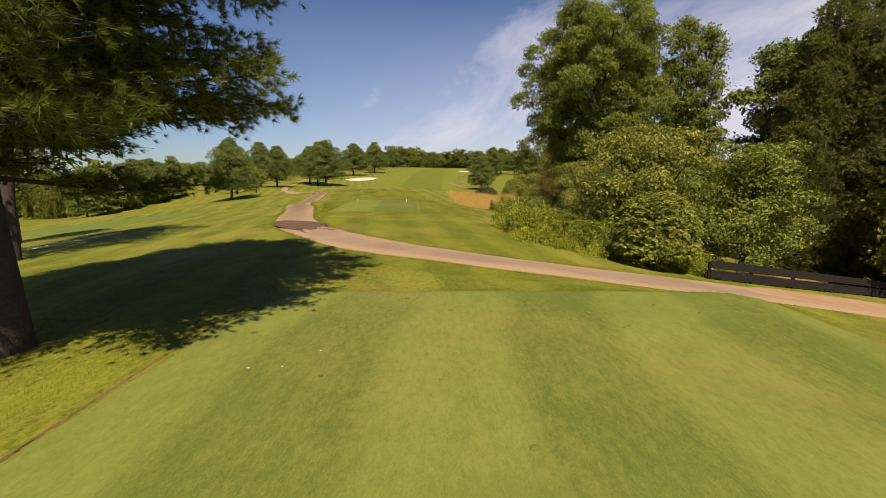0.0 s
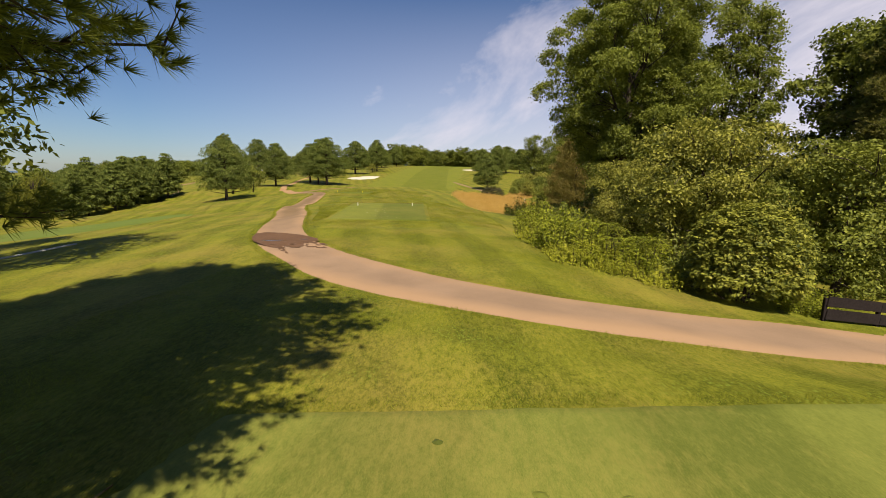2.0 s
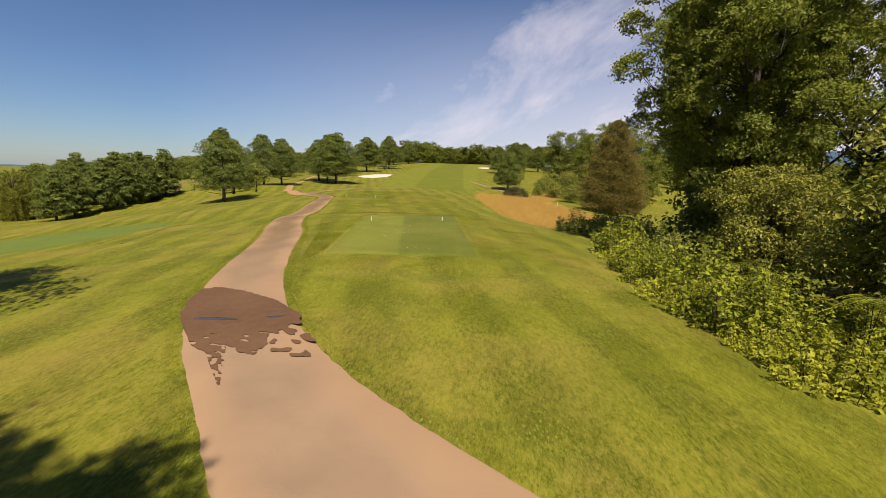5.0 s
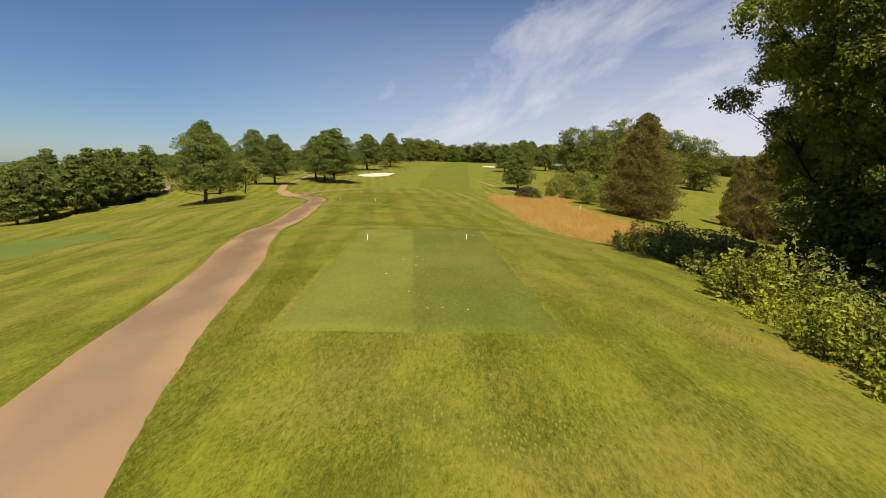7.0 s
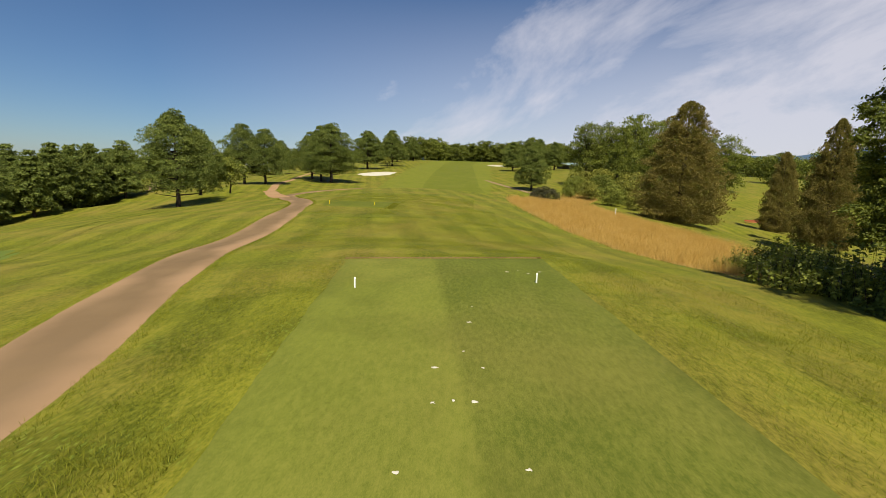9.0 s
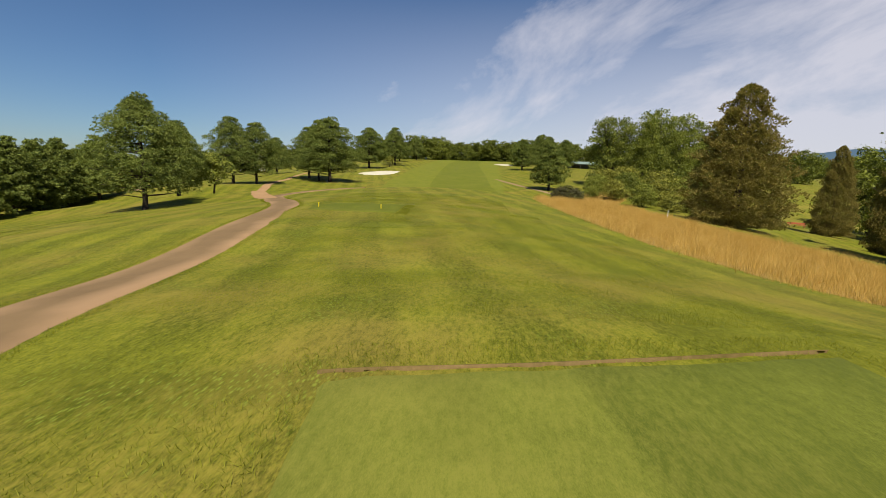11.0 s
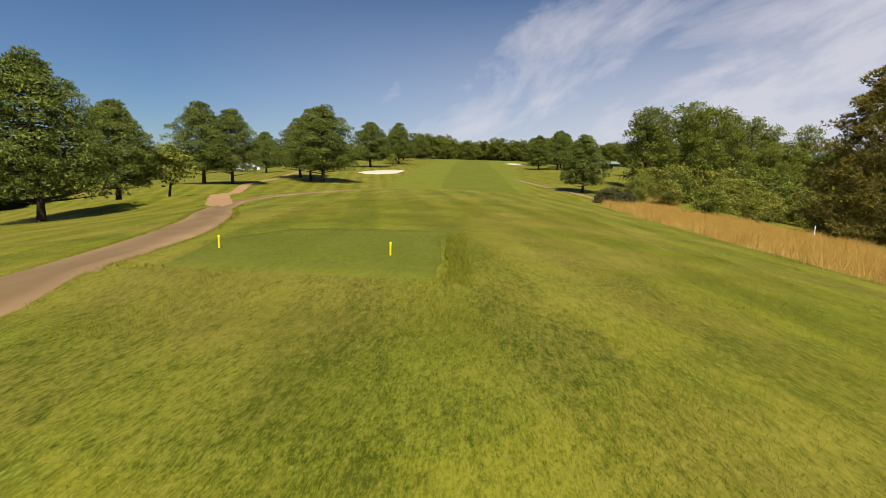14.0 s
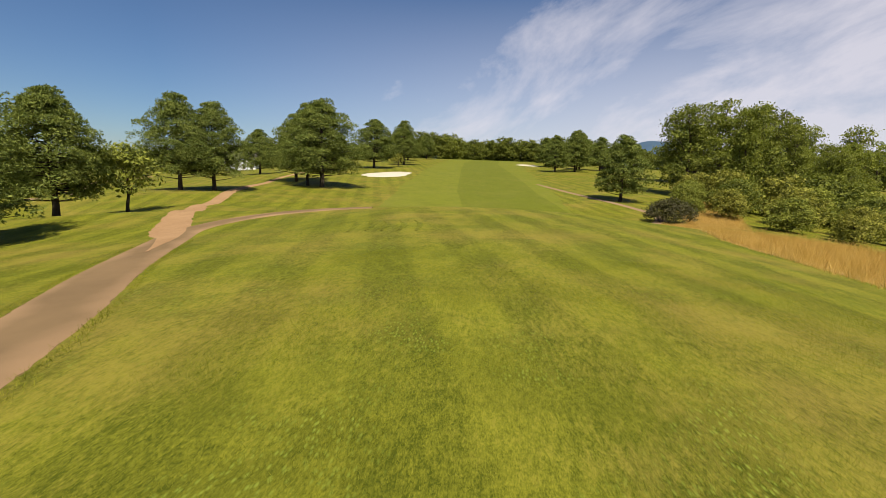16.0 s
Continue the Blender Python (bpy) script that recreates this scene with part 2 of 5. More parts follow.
LEAF_OAK = leaf_material("broad green leaves", (0.055, 0.072, 0.013), (0.28, 0.295, 0.05), 0.46, 0.5)
LEAF_DARK = leaf_material("deep green leaves", (0.04, 0.056, 0.011), (0.2, 0.212, 0.034), 0.3, 0.5)
LEAF_YELLOW = leaf_material("yellow green leaves", (0.046, 0.054, 0.01), (0.36, 0.335, 0.055), 0.28, 0.5, third=(0.5, 0.43, 0.17))
LEAF_BUSH = leaf_material("hedge leaves", (0.05, 0.066, 0.012), (0.3, 0.31, 0.05), 0.3, 0.5)
LEAF_ROUND = leaf_material("burning bush leaves", (0.03, 0.044, 0.008), (0.31, 0.3, 0.04), 0.22, 0.5, third=(0.42, 0.28, 0.07))
LEAF_LIGHT = leaf_material("light weed leaves", (0.14, 0.155, 0.01), (0.46, 0.44, 0.04), 0.42, 0.5)
LEAF_WEED = leaf_material("rank green leaves", (0.085, 0.105, 0.009), (0.39, 0.4, 0.034), 0.42, 0.5)
LEAF_PURPLE = leaf_material("dusky shrub leaves", (0.035, 0.032, 0.016), (0.085, 0.075, 0.035), 0.2, 0.5)
WILLOW = leaf_material("willow leaves", (0.09, 0.095, 0.012), (0.25, 0.24, 0.035), 0.35, 0.5)
STRAW = leaf_material("dry grass stalks", (0.43, 0.25, 0.06), (0.73, 0.47, 0.135), 0.45, 0.7, third=(0.82, 0.69, 0.38))
BLADES = leaf_material("lawn blades", (0.1, 0.115, 0.008), (0.25, 0.24, 0.022), 0.35, 0.6, third=(0.33, 0.27, 0.06))


# ---------------------------------------------------------------- the lie of the land
def knots(t, ks):
    """A smooth curve without overshoot through (place, height) knots."""
    n = len(ks)
    if t <= ks[0][0]:
        return ks[0][1]
    if t >= ks[-1][0]:
        return ks[-1][1]
    i = max(j for j in range(n) if ks[j][0] <= t)

    def slope(j):
        if j == 0 or j == n - 1:
            return 0.0
        a = (ks[j][1] - ks[j - 1][1]) / (ks[j][0] - ks[j - 1][0])
        b = (ks[j + 1][1] - ks[j][1]) / (ks[j + 1][0] - ks[j][0])
        return 0.0 if a * b <= 0 else 2 * a * b / (a + b)

    h = ks[i + 1][0] - ks[i][0]
    s = (t - ks[i][0]) / h
    return ((2 * s**3 - 3 * s * s + 1) * ks[i][1] + (s**3 - 2 * s * s + s) * h * slope(i)
            + (3 * s * s - 2 * s**3) * ks[i + 1][1] + (s**3 - s * s) * h * slope(i + 1))


CREST=[(-60,-1),(-10,0),(14,0),(19,-.15),(27,-.05),(34,.08),(55,.1),(64,-.3),(72,-.05),(90,.2),(112,.33),(119.5,.27),(131,-2.6),(146,-3.1),(172,-1.4),(220,1.8),(300,6.0),(390,10.5),(460,11.5),(700,8),(2500,-10)]
SPINE=[(0,-1),(40,-4),(60,-8),(78,-15),(110,-15),(150,-10),(250,-12)]
LEFT1=[(20,.12),(105,.12),(130,.03),(150,-.045),(180,-.01),(260,.0)]
LEFT2=[(30,.05),(110,.06),(130,.14),(160,.15),(205,.09),(250,.1),(330,.085)]
RIGHT1=[(25,.125),(60,.1),(85,.11),(115,.1),(145,.0)]
RIGHT2=[(20,.08),(90,.14),(170,.14),(230,.05),(330,.03)]
PADS=[(-3,10,-14,10.3,0.0),(-8.5,-1.5,36,55,.12),(-18.5,-13,76,83,.2)]


def soft_step(d, w):
    return w*math.log1p(math.exp(min(40,d/w))) if d<40*w else d


def land(x, y):
    """The ground's height: a ridge with three level tees, falling off to both sides."""
    d = knots(y, SPINE) - x
    drop = knots(y, LEFT1) * min(soft_step(d - 5, 2), 60) + knots(y, LEFT2) * soft_step(-x - 62, 5)
    drop += knots(y, RIGHT1) * min(soft_step(-d - 5, 2), 50) + knots(y, RIGHT2) * soft_step(x - 28, 5)
    if drop > 0:
        drop = 24 * math.tanh(drop / 24)
    z = knots(y, CREST) - drop + 1.4 * math.exp(-(((x + 47) / 9) ** 2) - ((y - 131.5) / 7) ** 2)
    for x0, x1, y0, y1, h in PADS:
        e = math.hypot(max(x0 - x, 0, x - x1), max(y0 - y, 0, y - y1))
        w = max(0.0, 1 - e / (4.0 if y0 < 60 else 2.4))
        z += (h - z) * w * w * (3 - 2 * w)
    return z


# ---------------------------------------------------------------- builders
def mesh_of(name, verts, faces, material, smooth=False, uvs=None):
    me = bpy.data.meshes.new(name)
    me.from_pydata(verts if isinstance(verts, list) else verts.tolist(), [], faces if isinstance(faces, list) else faces.tolist())
    me.materials.append(material)
    if uvs is not None:
        layer = me.uv_layers.new(name="UVMap")
        idx = np.empty(len(me.loops), np.int32)
        me.loops.foreach_get("vertex_index", idx)
        layer.data.foreach_set("uv", np.asarray(uvs, np.float32)[idx].ravel())
    if smooth:
        me.polygons.foreach_set("use_smooth", np.ones(len(me.polygons), bool))
    return me


def part(name, me, parent=None, label=""):
    ob = new(name, me)
    if parent is not None:
        ob.parent = parent
    return tagged(ob, label)


def bm_mesh(name, bm, material, smooth=False):
    me = bpy.data.meshes.new(name)
    bm.to_mesh(me)
    bm.free()
    me.materials.append(material)
    if smooth:
        me.polygons.foreach_set("use_smooth", np.ones(len(me.polygons), bool))
    return me


def box_mesh(name, size, material, bevel=0.01, centre=(0, 0, 0)):
    bm = bmesh.new()
    bmesh.ops.create_cube(bm, size=1)
    bmesh.ops.scale(bm, vec=size, verts=bm.verts)
    bmesh.ops.translate(bm, vec=centre, verts=bm.verts)
    if bevel:
        bmesh.ops.bevel(bm, geom=bm.edges[:], offset=bevel, segments=2, affect="EDGES")
    return bm_mesh(name, bm, material)


class Tubes:
    """Gathers tapered limbs into one mesh."""

    def __init__(self):
        self.v, self.f = [], []

    def add(self, points, radii, sides=7):
        start = len(self.v)
        pts = [Vector(p) for p in points]
        for i, p in enumerate(pts):
            ahead = (pts[min(i + 1, len(pts) - 1)] - pts[max(i - 1, 0)]).normalized()
            u = ahead.cross(Vector((0.31, 0.95, 0.05))).normalized()
            w = ahead.cross(u)
            for k in range(sides):
                a = 2 * math.pi * k / sides
                self.v.append(tuple(p + (u * math.cos(a) + w * math.sin(a)) * radii[i]))
        for i in range(len(pts) - 1):
            for k in range(sides):
                a, b = start + i * sides + k, start + i * sides + (k + 1) % sides
                self.f.append((a, b, b + sides, a + sides))
        return self

    def mesh(self, name, material):
        return mesh_of(name, self.v, self.f, material, True)


def leaf_quads(centres, size, rng, out=None, up=0.5, aspect=0.55, droop=0.0):
    """A small pointed, folded leaf at each centre: four corners, turned at random, facing up and out."""
    n = len(centres)
    nrm = rng.normal(size=(n, 3)) * 0.62
    nrm[:, 2] = nrm[:, 2] + up
    if out is not None:
        nrm += out
    nrm /= np.linalg.norm(nrm, axis=1)[:, None] + 1e-9
    along = rng.normal(size=(n, 3))
    along[:, 2] -= droop
    along -= nrm * (along * nrm).sum(1)[:, None]
    along /= np.linalg.norm(along, axis=1)[:, None] + 1e-9
    side = np.cross(nrm, along)
    s = (size * rng.uniform(0.65, 1.3, n))[:, None]
    v = np.stack([centres - along * s * 0.5, centres + side * s * aspect * 0.5 + nrm * s * 0.08,
                  centres + along * s * 0.5, centres - side * s * aspect * 0.5 + nrm * s * 0.08], 1).reshape(-1, 3)
    return v, np.arange(4 * n).reshape(n, 4)


def lobe_points(lobes, per_area, rng, clump=0.45, per=14, inner=0.55):
    """Leaf places in clumps near the skins of a crown's lobes, and the way out of the lobe at each."""
    pts, outs = [], []
    for (cx, cy, cz), (rx, ry, rz) in lobes:
        m = max(4, int(per_area * 4 * math.pi * ((rx * ry + ry * rz + rx * rz) / 3)))
        d = rng.normal(size=(m, 3))
        d /= np.linalg.norm(d, axis=1)[:, None]
        d[:, 2] = np.where(d[:, 2] < -0.55, -d[:, 2], d[:, 2])
        k = rng.uniform(inner, 1.05, m)[:, None] ** 0.6
        c = np.array((cx, cy, cz)) + d * np.array((rx, ry, rz)) * k
        q = np.repeat(c, per, 0) + rng.normal(size=(m * per, 3)) * clump * np.array((1, 1, 0.55))
        pts.append(q)
        outs.append(np.repeat(d, per, 0))
    return np.concatenate(pts), np.concatenate(outs)


def stand(ob, x, y, sink=0.1, turn=0.0, scale=1.0):
    ob.matrix_basis = pose(x, y, land(x, y) - sink, 0, 0, turn) @ Matrix.Scale(scale, 4)
    return ob


def plant(source, x, y, scale=1.0, turn=0.0, label="", group="", sink=0.15, squeeze=1.0):
    """A copy of a tree or shrub, rooted at (x, y)."""
    s = scale / source.scale[2]
    m = pose(x, y, land(x, y) - sink, 0, 0, turn) @ Matrix.Diagonal((s * squeeze, s * squeeze, s, 1))
    return tagged(copy_thing(source, m), label, group=group)


# ---------------------------------------------------------------- the ground and what lies in it
def spread(near, step, far, growth):
    out, v, s = [], 0.0, step
    while v < far:
        out.append(v)
        if v >= near:
            s *= growth
        v += s
    return out


def ground_sheet():
    xs = [-4 - v for v in spread(30, 1.0, 3200, 1.07)][::-1][:-1] + [-4 + v for v in spread(26, 1.0, 3200, 1.08)]
    ys = [-v for v in spread(10, 2.0, 1500, 1.3)][::-1][:-1] + spread(240, 1.15, 3300, 1.1)
    v = [(x, y, land(x, y)) for y in ys for x in xs]
    n = len(xs)
    f = [(j * n + i, j * n + i + 1, (j + 1) * n + i + 1, (j + 1) * n + i) for j in range(len(ys) - 1) for i in range(n - 1)]
    return part("ground", mesh_of("ground", v, f, ROUGH, True))


tagged(ground_sheet(), "rolling mown rough grass with dry straw-coloured patches", "grass", kind="structure")


def along_line(line, step):
    """Points every step metres on a smooth curve through a few bends."""
    p = [Vector((*q, 0)) for q in line]
    p = [p[0] * 2 - p[1]] + p + [p[-1] * 2 - p[-2]]
    out = []
    for i in range(1, len(p) - 2):
        n = max(2, int((p[i + 1] - p[i]).length / step))
        for k in range(n):
            t = k / n
            out.append(0.5 * (2 * p[i] + (p[i + 1] - p[i - 1]) * t + (2 * p[i - 1] - 5 * p[i] + 4 * p[i + 1] - p[i + 2]) * t * t
                              + (3 * p[i] - 3 * p[i + 1] + p[i + 2] - p[i - 1]) * t**3))
    return out + [p[-2]]


def ribbon(name, line, width, material, lift=0.05, step=0.8, ragged=0.1, across=6, seed=1):
    """A strip laid on the ground along a line, with an uneven edge that dips into the turf."""
    rng = random.Random(seed)
    pts, v, uv, run = along_line(line, step), [], [], 0.0
    for i, p in enumerate(pts):
        d = (pts[min(i + 1, len(pts) - 1)] - pts[max(i - 1, 0)]).normalized()
        side = Vector((d.y, -d.x, 0))
        w = knots(i / (len(pts) - 1), width) if isinstance(width, list) else width
        run += (p - pts[i - 1]).length if i else 0
        for k in range(across + 1):
            a = (k / across - 0.5) * w
            edge = k in (0, across)
            if edge:
                a += rng.uniform(-1, 1) * ragged
            q = p + side * a
            v.append((q.x, q.y, land(q.x, q.y) + (-0.05 if edge else lift)))
            uv.append((a, run))
    n = across + 1
    f = [(i * n + k, i * n + k + 1, (i + 1) * n + k + 1, (i + 1) * n + k) for i in range(len(pts) - 1) for k in range(across)]
    return part(name, mesh_of(name, v, f, material, True, uv))


def sheet_between(name, left, right, material, lift=0.04, nu=10, nv=24, ragged=0.12, seed=2):
    """A sheet laid on the ground between two lines, u in metres across it and v along."""
    rng = random.Random(seed)

    def at(line, s):
        s *= len(line) - 1
        i = min(int(s), len(line) - 2)
        return Vector((*line[i], 0)).lerp(Vector((*line[i + 1], 0)), s - i)

    def stations(n):
        if ragged > 0.3:
            return [k / n for k in range(n + 1)]
        return [0.0, 0.012] + [k / (n - 2) for k in range(1, n - 2)] + [0.988, 1.0]

    v, uv, us, vs = [], [], stations(nu), stations(nv)
    for j in range(nv + 1):
        a, b = at(left, vs[j]), at(right, vs[j])
        for i in range(nu + 1):
            edge = i in (0, nu) or j in (0, nv)
            q = a.lerp(b, us[i]) + (Vector((rng.uniform(-1, 1), rng.uniform(-1, 1), 0)) * ragged if edge else Vector())
            v.append((q.x, q.y, land(q.x, q.y) + (-0.03 if edge else lift)))
            uv.append(((b - a).length * us[i], (at(left, 0) - a).length))
    n = nu + 1
    f = [(j * n + i, j * n + i + 1, (j + 1) * n + i + 1, (j + 1) * n + i) for j in range(nv) for i in range(nu)]
    return part(name, mesh_of(name, v, f, material, True, uv))


def blot(name, x, y, rx, ry, material, lift, turn=0.0, wave=0.15, seed=3, dish=0.0, rings=6, sides=40):
    """A rounded patch laid on the ground, with a wavy outline; dish sinks its middle."""
    rng = random.Random(seed)
    ph = [rng.uniform(0, 6.28) for _ in range(4)]
    v, f = [(x, y, land(x, y) + lift - dish)], []
    c, s = math.cos(radians(turn)), math.sin(radians(turn))
    for r in range(1, rings + 1):
        for k in range(sides):
            a = 2 * math.pi * k / sides
            w = 1 + wave * (math.sin(2 * a + ph[0]) + 0.7 * math.sin(3 * a + ph[1]) + 0.5 * math.sin(5 * a + ph[2]) + 0.35 * math.sin(9 * a + ph[3])) * r / rings
            px, py = rx * w * r / rings * math.cos(a), ry * w * r / rings * math.sin(a)
            qx, qy = x + px * c - py * s, y + px * s + py * c
            v.append((qx, qy, land(qx, qy) + (lift - dish * (1 - (r / rings) ** 2) if r < rings else -0.03)))
    for k in range(sides):
        f.append((0, 1 + k, 1 + (k + 1) % sides))
    for r in range(rings - 1):
        for k in range(sides):
            a, b = 1 + r * sides + k, 1 + r * sides + (k + 1) % sides
            f.append((a, a + sides, b + sides, b))
    return part(name, mesh_of(name, v, f, material, True))


PATHWAY = [(60, 26), (40.02, 21.92), (26.02, 19.36), (18.02, 18.23), (13.04, 17.51), (9.02, 16.56), (5, 16.43), (2.02, 17.38), (-0.5, 18.9), (-3.35, 21.7), (-6.6, 26.05), (-8.55, 29.92), (-9.85, 33.53), (-11.35, 38.63), (-13.3, 44.89), (-15.4, 50.48), (-18.1, 60.07), (-19.0, 67.04), (-19.7, 72.05), (-20.5, 77.12), (-22.3, 83.15), (-25.1, 89.6), (-28.5, 96.0), (-31.7, 103.0), (-34.2, 109.0), (-34.0, 113.2), (-32.0, 116.6), (-28.4, 118.6), (-24.5, 119.2)]
TRACK = [(-30.3, 100.2), (-33.4, 106.2), (-36.9, 111.6), (-41.0, 118.8), (-45.3, 127.2), (-49.0, 135.5), (-51.4, 143.5), (-54.5, 153), (-58, 168), (-63, 190), (-66, 215)]
tagged(ribbon("verge", PATHWAY, [(0, 3.84), (0.27, 4.34), (0.34, 4.14), (0.365, 3.89), (0.39, 3.2), (0.46, 3.14), (0.53, 3.14), (0.61, 3.19), (0.68, 2.94), (0.74, 2.6), (0.84, 2.74), (0.94, 2.8), (1, 1.7)], SOIL, 0.035, 0.22, 0.09, 6, 5), "bare red soil edge along the cart path", "verge", kind="structure")
tagged(ribbon("cart_path", PATHWAY, [(0, 3.6), (0.27, 4.1), (0.34, 3.9), (0.365, 3.65), (0.39, 3.0), (0.46, 2.9), (0.53, 2.9), (0.61, 2.95), (0.68, 2.7), (0.74, 2.35), (0.84, 2.5), (0.94, 2.6), (1, 1.5)], ASPHALT, 0.07, 0.3, 0.035, 8, 6), "worn pinkish-grey asphalt cart path winding uphill", "path", kind="structure")
tagged(ribbon("track", TRACK, [(0, 0.2), (0.05, 1.6), (0.1, 2.8), (0.18, 2.5), (0.3, 2.2), (0.5, 1.9), (1, 1.3)], DUST, 0.085, 0.7, 0.18, 6, 7), "dusty orange earth track beyond the asphalt", "path", kind="structure")
tagged(ribbon("side_path", [(-33, 15), (-28, 21.5), (-25.4, 26.5), (-24.2, 30.5), (-23.8, 33.6)], 0.4, CONCRETE, 0.07, 0.8, 0.05, 5, 8), "narrow pale concrete path beside the lower green", "path", kind="structure")
tagged(ribbon("hill_lane", [(-86, 148), (-104, 176), (-126, 210), (-140, 240), (-150, 270)], 2.3, ASPHALT, 0.25, 3.0, 0.1, 5, 36), "grey lane climbing the far bank", "path", kind="structure")
tagged(ribbon("lane", [(8.5, 146), (12.5, 158), (6, 178), (-1, 200)], 1.6, ASPHALT, 0.06, 1.5, 0.1, 5, 9), "narrow grey path curving past the dark bush", "path", kind="structure")
tagged(sheet_between("tee_1", [(-1.8, -14), (-2.2, 6.6), (-1.55, 9.7)], [(12.5, -14), (12.5, 6), (11.0, 11.2)], TEE, 0.045, 16, 30, 0.1, 11), "close-mown tee with pale mowing stripes", "tee", kind="structure")
tagged(sheet_between("tee_2", [(-7.5, 35.5), (-9.8, 53.9)], [(-0.6, 36.2), (-2.4, 55.6)], TEE_PAIR, 0.045, 12, 26, 0.1, 12), "close-mown tee, one half darker than the other", "tee", kind="structure")
tagged(sheet_between("tee_3", [(-17.8, 75.6), (-18.6, 79.0), (-17.6, 81.6)], [(-12.6, 75.5), (-12.7, 79.0), (-12.9, 82.4)], TEE_PLAIN, 0.045, 10, 12, 0.12, 13), "close-mown dark green forward tee", "tee", kind="structure")
tagged(sheet_between("fairway", [(-30, 140), (-33, 180), (-35, 250), (-36, 320), (-30, 410)], [(-1, 142), (1, 175), (3, 250), (6, 320), (14, 410)], FAIRWAY, 0.06, 14, 60, 0.5, 14), "striped fairway climbing to the skyline", "fairway", kind="structure")
tagged(blot("lower_green", -40, 55, 10, 12, GREEN, 0.05, 20, 0.06, 15), "smooth pale putting green below the bank", "green", kind="structure")
tagged(blot("bunker", -41, 213, 5.0, 13, SAND, 0.22, -18, 0.12, 16, 0.12), "pale sand bunker beside the fairway", "bunker", kind="structure")
tagged(blot("bunker", 8.5, 318, 5.0, 8, SAND, 0.3, 10, 0.12, 17, 0.12), "small pale sand bunker on the far rise", "bunker", kind="structure")
tagged(sheet_between("meadow", [(8, 60.5), (3.7, 68), (2.0, 80), (0.9, 90), (-0.2, 102), (0.0, 113), (4, 128), (8, 144)], [(22, 66), (24, 80), (23, 90), (21, 98), (19, 106), (17, 114), (16, 130), (14, 148)], MEADOW, 0.05, 10, 40, 0.5, 18), "straw-coloured unmown strip", "meadow", kind="structure")


def wet_patch(x, y, turn, slant, cell=0.045):
    """A damp patch across the path: a bulging upper edge, frayed runs and one drip trail down the near side."""
    c, s = math.cos(radians(turn)), math.sin(radians(turn))
    v, f, seen = [], [], {}
    upper = [(-1.6, 0.7), (-1.2, 2.2), (-0.65, 3.5), (-0.2, 3.5), (0.7, 2.6), (1.25, 1.7), (1.65, 0.3)]
    lower = [(-1.6, 0.3), (-1.35, -1.8), (-0.9, -2.35), (-0.6, -1.9), (-0.26, -2.5), (0.25, -2.1), (0.45, -1.4), (1.3, -0.6), (1.65, 0.0)]

    def rough(a, b, k):
        return noise.noise(Vector((a, b, k)))

    def damp(w, py):
        """Above nought inside the patch."""
        ragged = 0.2 * rough(w * 2.2, py * 1.2, 1) + 0.14 * rough(w * 7, py * 4, 2)
        body = min(py - knots(w, lower) - ragged, knots(w, upper) + ragged - py, w + 1.55 - ragged * 0.4, 1.62 + ragged * 0.4 - w)
        if py < -1.1:
            body = min(body, 0.33 - rough(w * 5, py * 4, 9))
        frayed = min(rough(w * 3.5, py * 3.2, 5) - 0.16, py + 2.7, -0.3 - py, w - 0.3, 1.5 - w)
        drip = min(0.12 * (4.1 + py) - abs(w + 0.85 - 0.06 * (py + 2)), rough(w * 9, py * 5, 7) + 0.05, -2.0 - py)
        return max(body, frayed, drip)

    def spot(w, py):
        px = w - slant * py
        qx, qy = x + px * c - py * s, y + px * s + py * c
        key = (round(w, 4), round(py, 4))
        if key not in seen:
            seen[key] = len(v)
            v.append((qx, qy, land(qx, qy) + 0.088))
        return seen[key]

    field = {(i, j): damp(i * cell, j * cell) for i in range(-38, 41) for j in range(-92, 93)}
    for i in range(-38, 40):
        for j in range(-92, 92):
            ring = [(i, j), (i + 1, j), (i + 1, j + 1), (i, j + 1)]
            face = []
            for a, b in zip(ring, ring[1:] + ring[:1]):
                ga, gb = field[a], field[b]
                if ga > 0:
                    face.append(spot(a[0] * cell, a[1] * cell))
                if (ga > 0) != (gb > 0):
                    k = ga / (ga - gb)
                    face.append(spot((a[0] + (b[0] - a[0]) * k) * cell, (a[1] + (b[1] - a[1]) * k) * cell))
            face = list(dict.fromkeys(face))
            if len(face) > 2:
                f.append(tuple(face))
    return part("puddle", mesh_of("puddle", v, f, WET, True))


tagged(wet_patch(-7.1, 26.9, 7, 0.5), "dark wet patch running down the cart path", "puddle", kind="structure")
tagged(blot("puddle", -7.75, 26.85, 0.75, 0.13, WATER, 0.093, -6, 0.16, 51, 0, 4, 36), "thin sheet of standing water on the wet asphalt", "puddle", kind="structure")
tagged(blot("puddle", -6.2, 27.05, 0.3, 0.12, WATER, 0.093, 8, 0.16, 52, 0, 4, 36), "thin sheet of standing water on the wet asphalt", "puddle", kind="structure")
tagged(ribbon("tee_edge", [(-1.8, -12), (-2.05, 0), (-2.22, 6.5), (-1.95, 8.2)], [(0, 0.03), (0.8, 0.03), (1, 0.01)], SOIL, 0.030, 0.12, 0.05, 3, 37), "scalped brown edge where the tee was cut", "soil", kind="structure")
tagged(ribbon("tee_edge", [(-9.9, 54.05), (-7.0, 54.6), (-2.4, 55.75)], [(0, 0.03), (0.3, 0.07), (0.7, 0.05), (1, 0.02)], SOIL, 0.048, 0.25, 0.05, 3, 40), "scalped brown edge where the tee was cut", "soil", kind="structure")
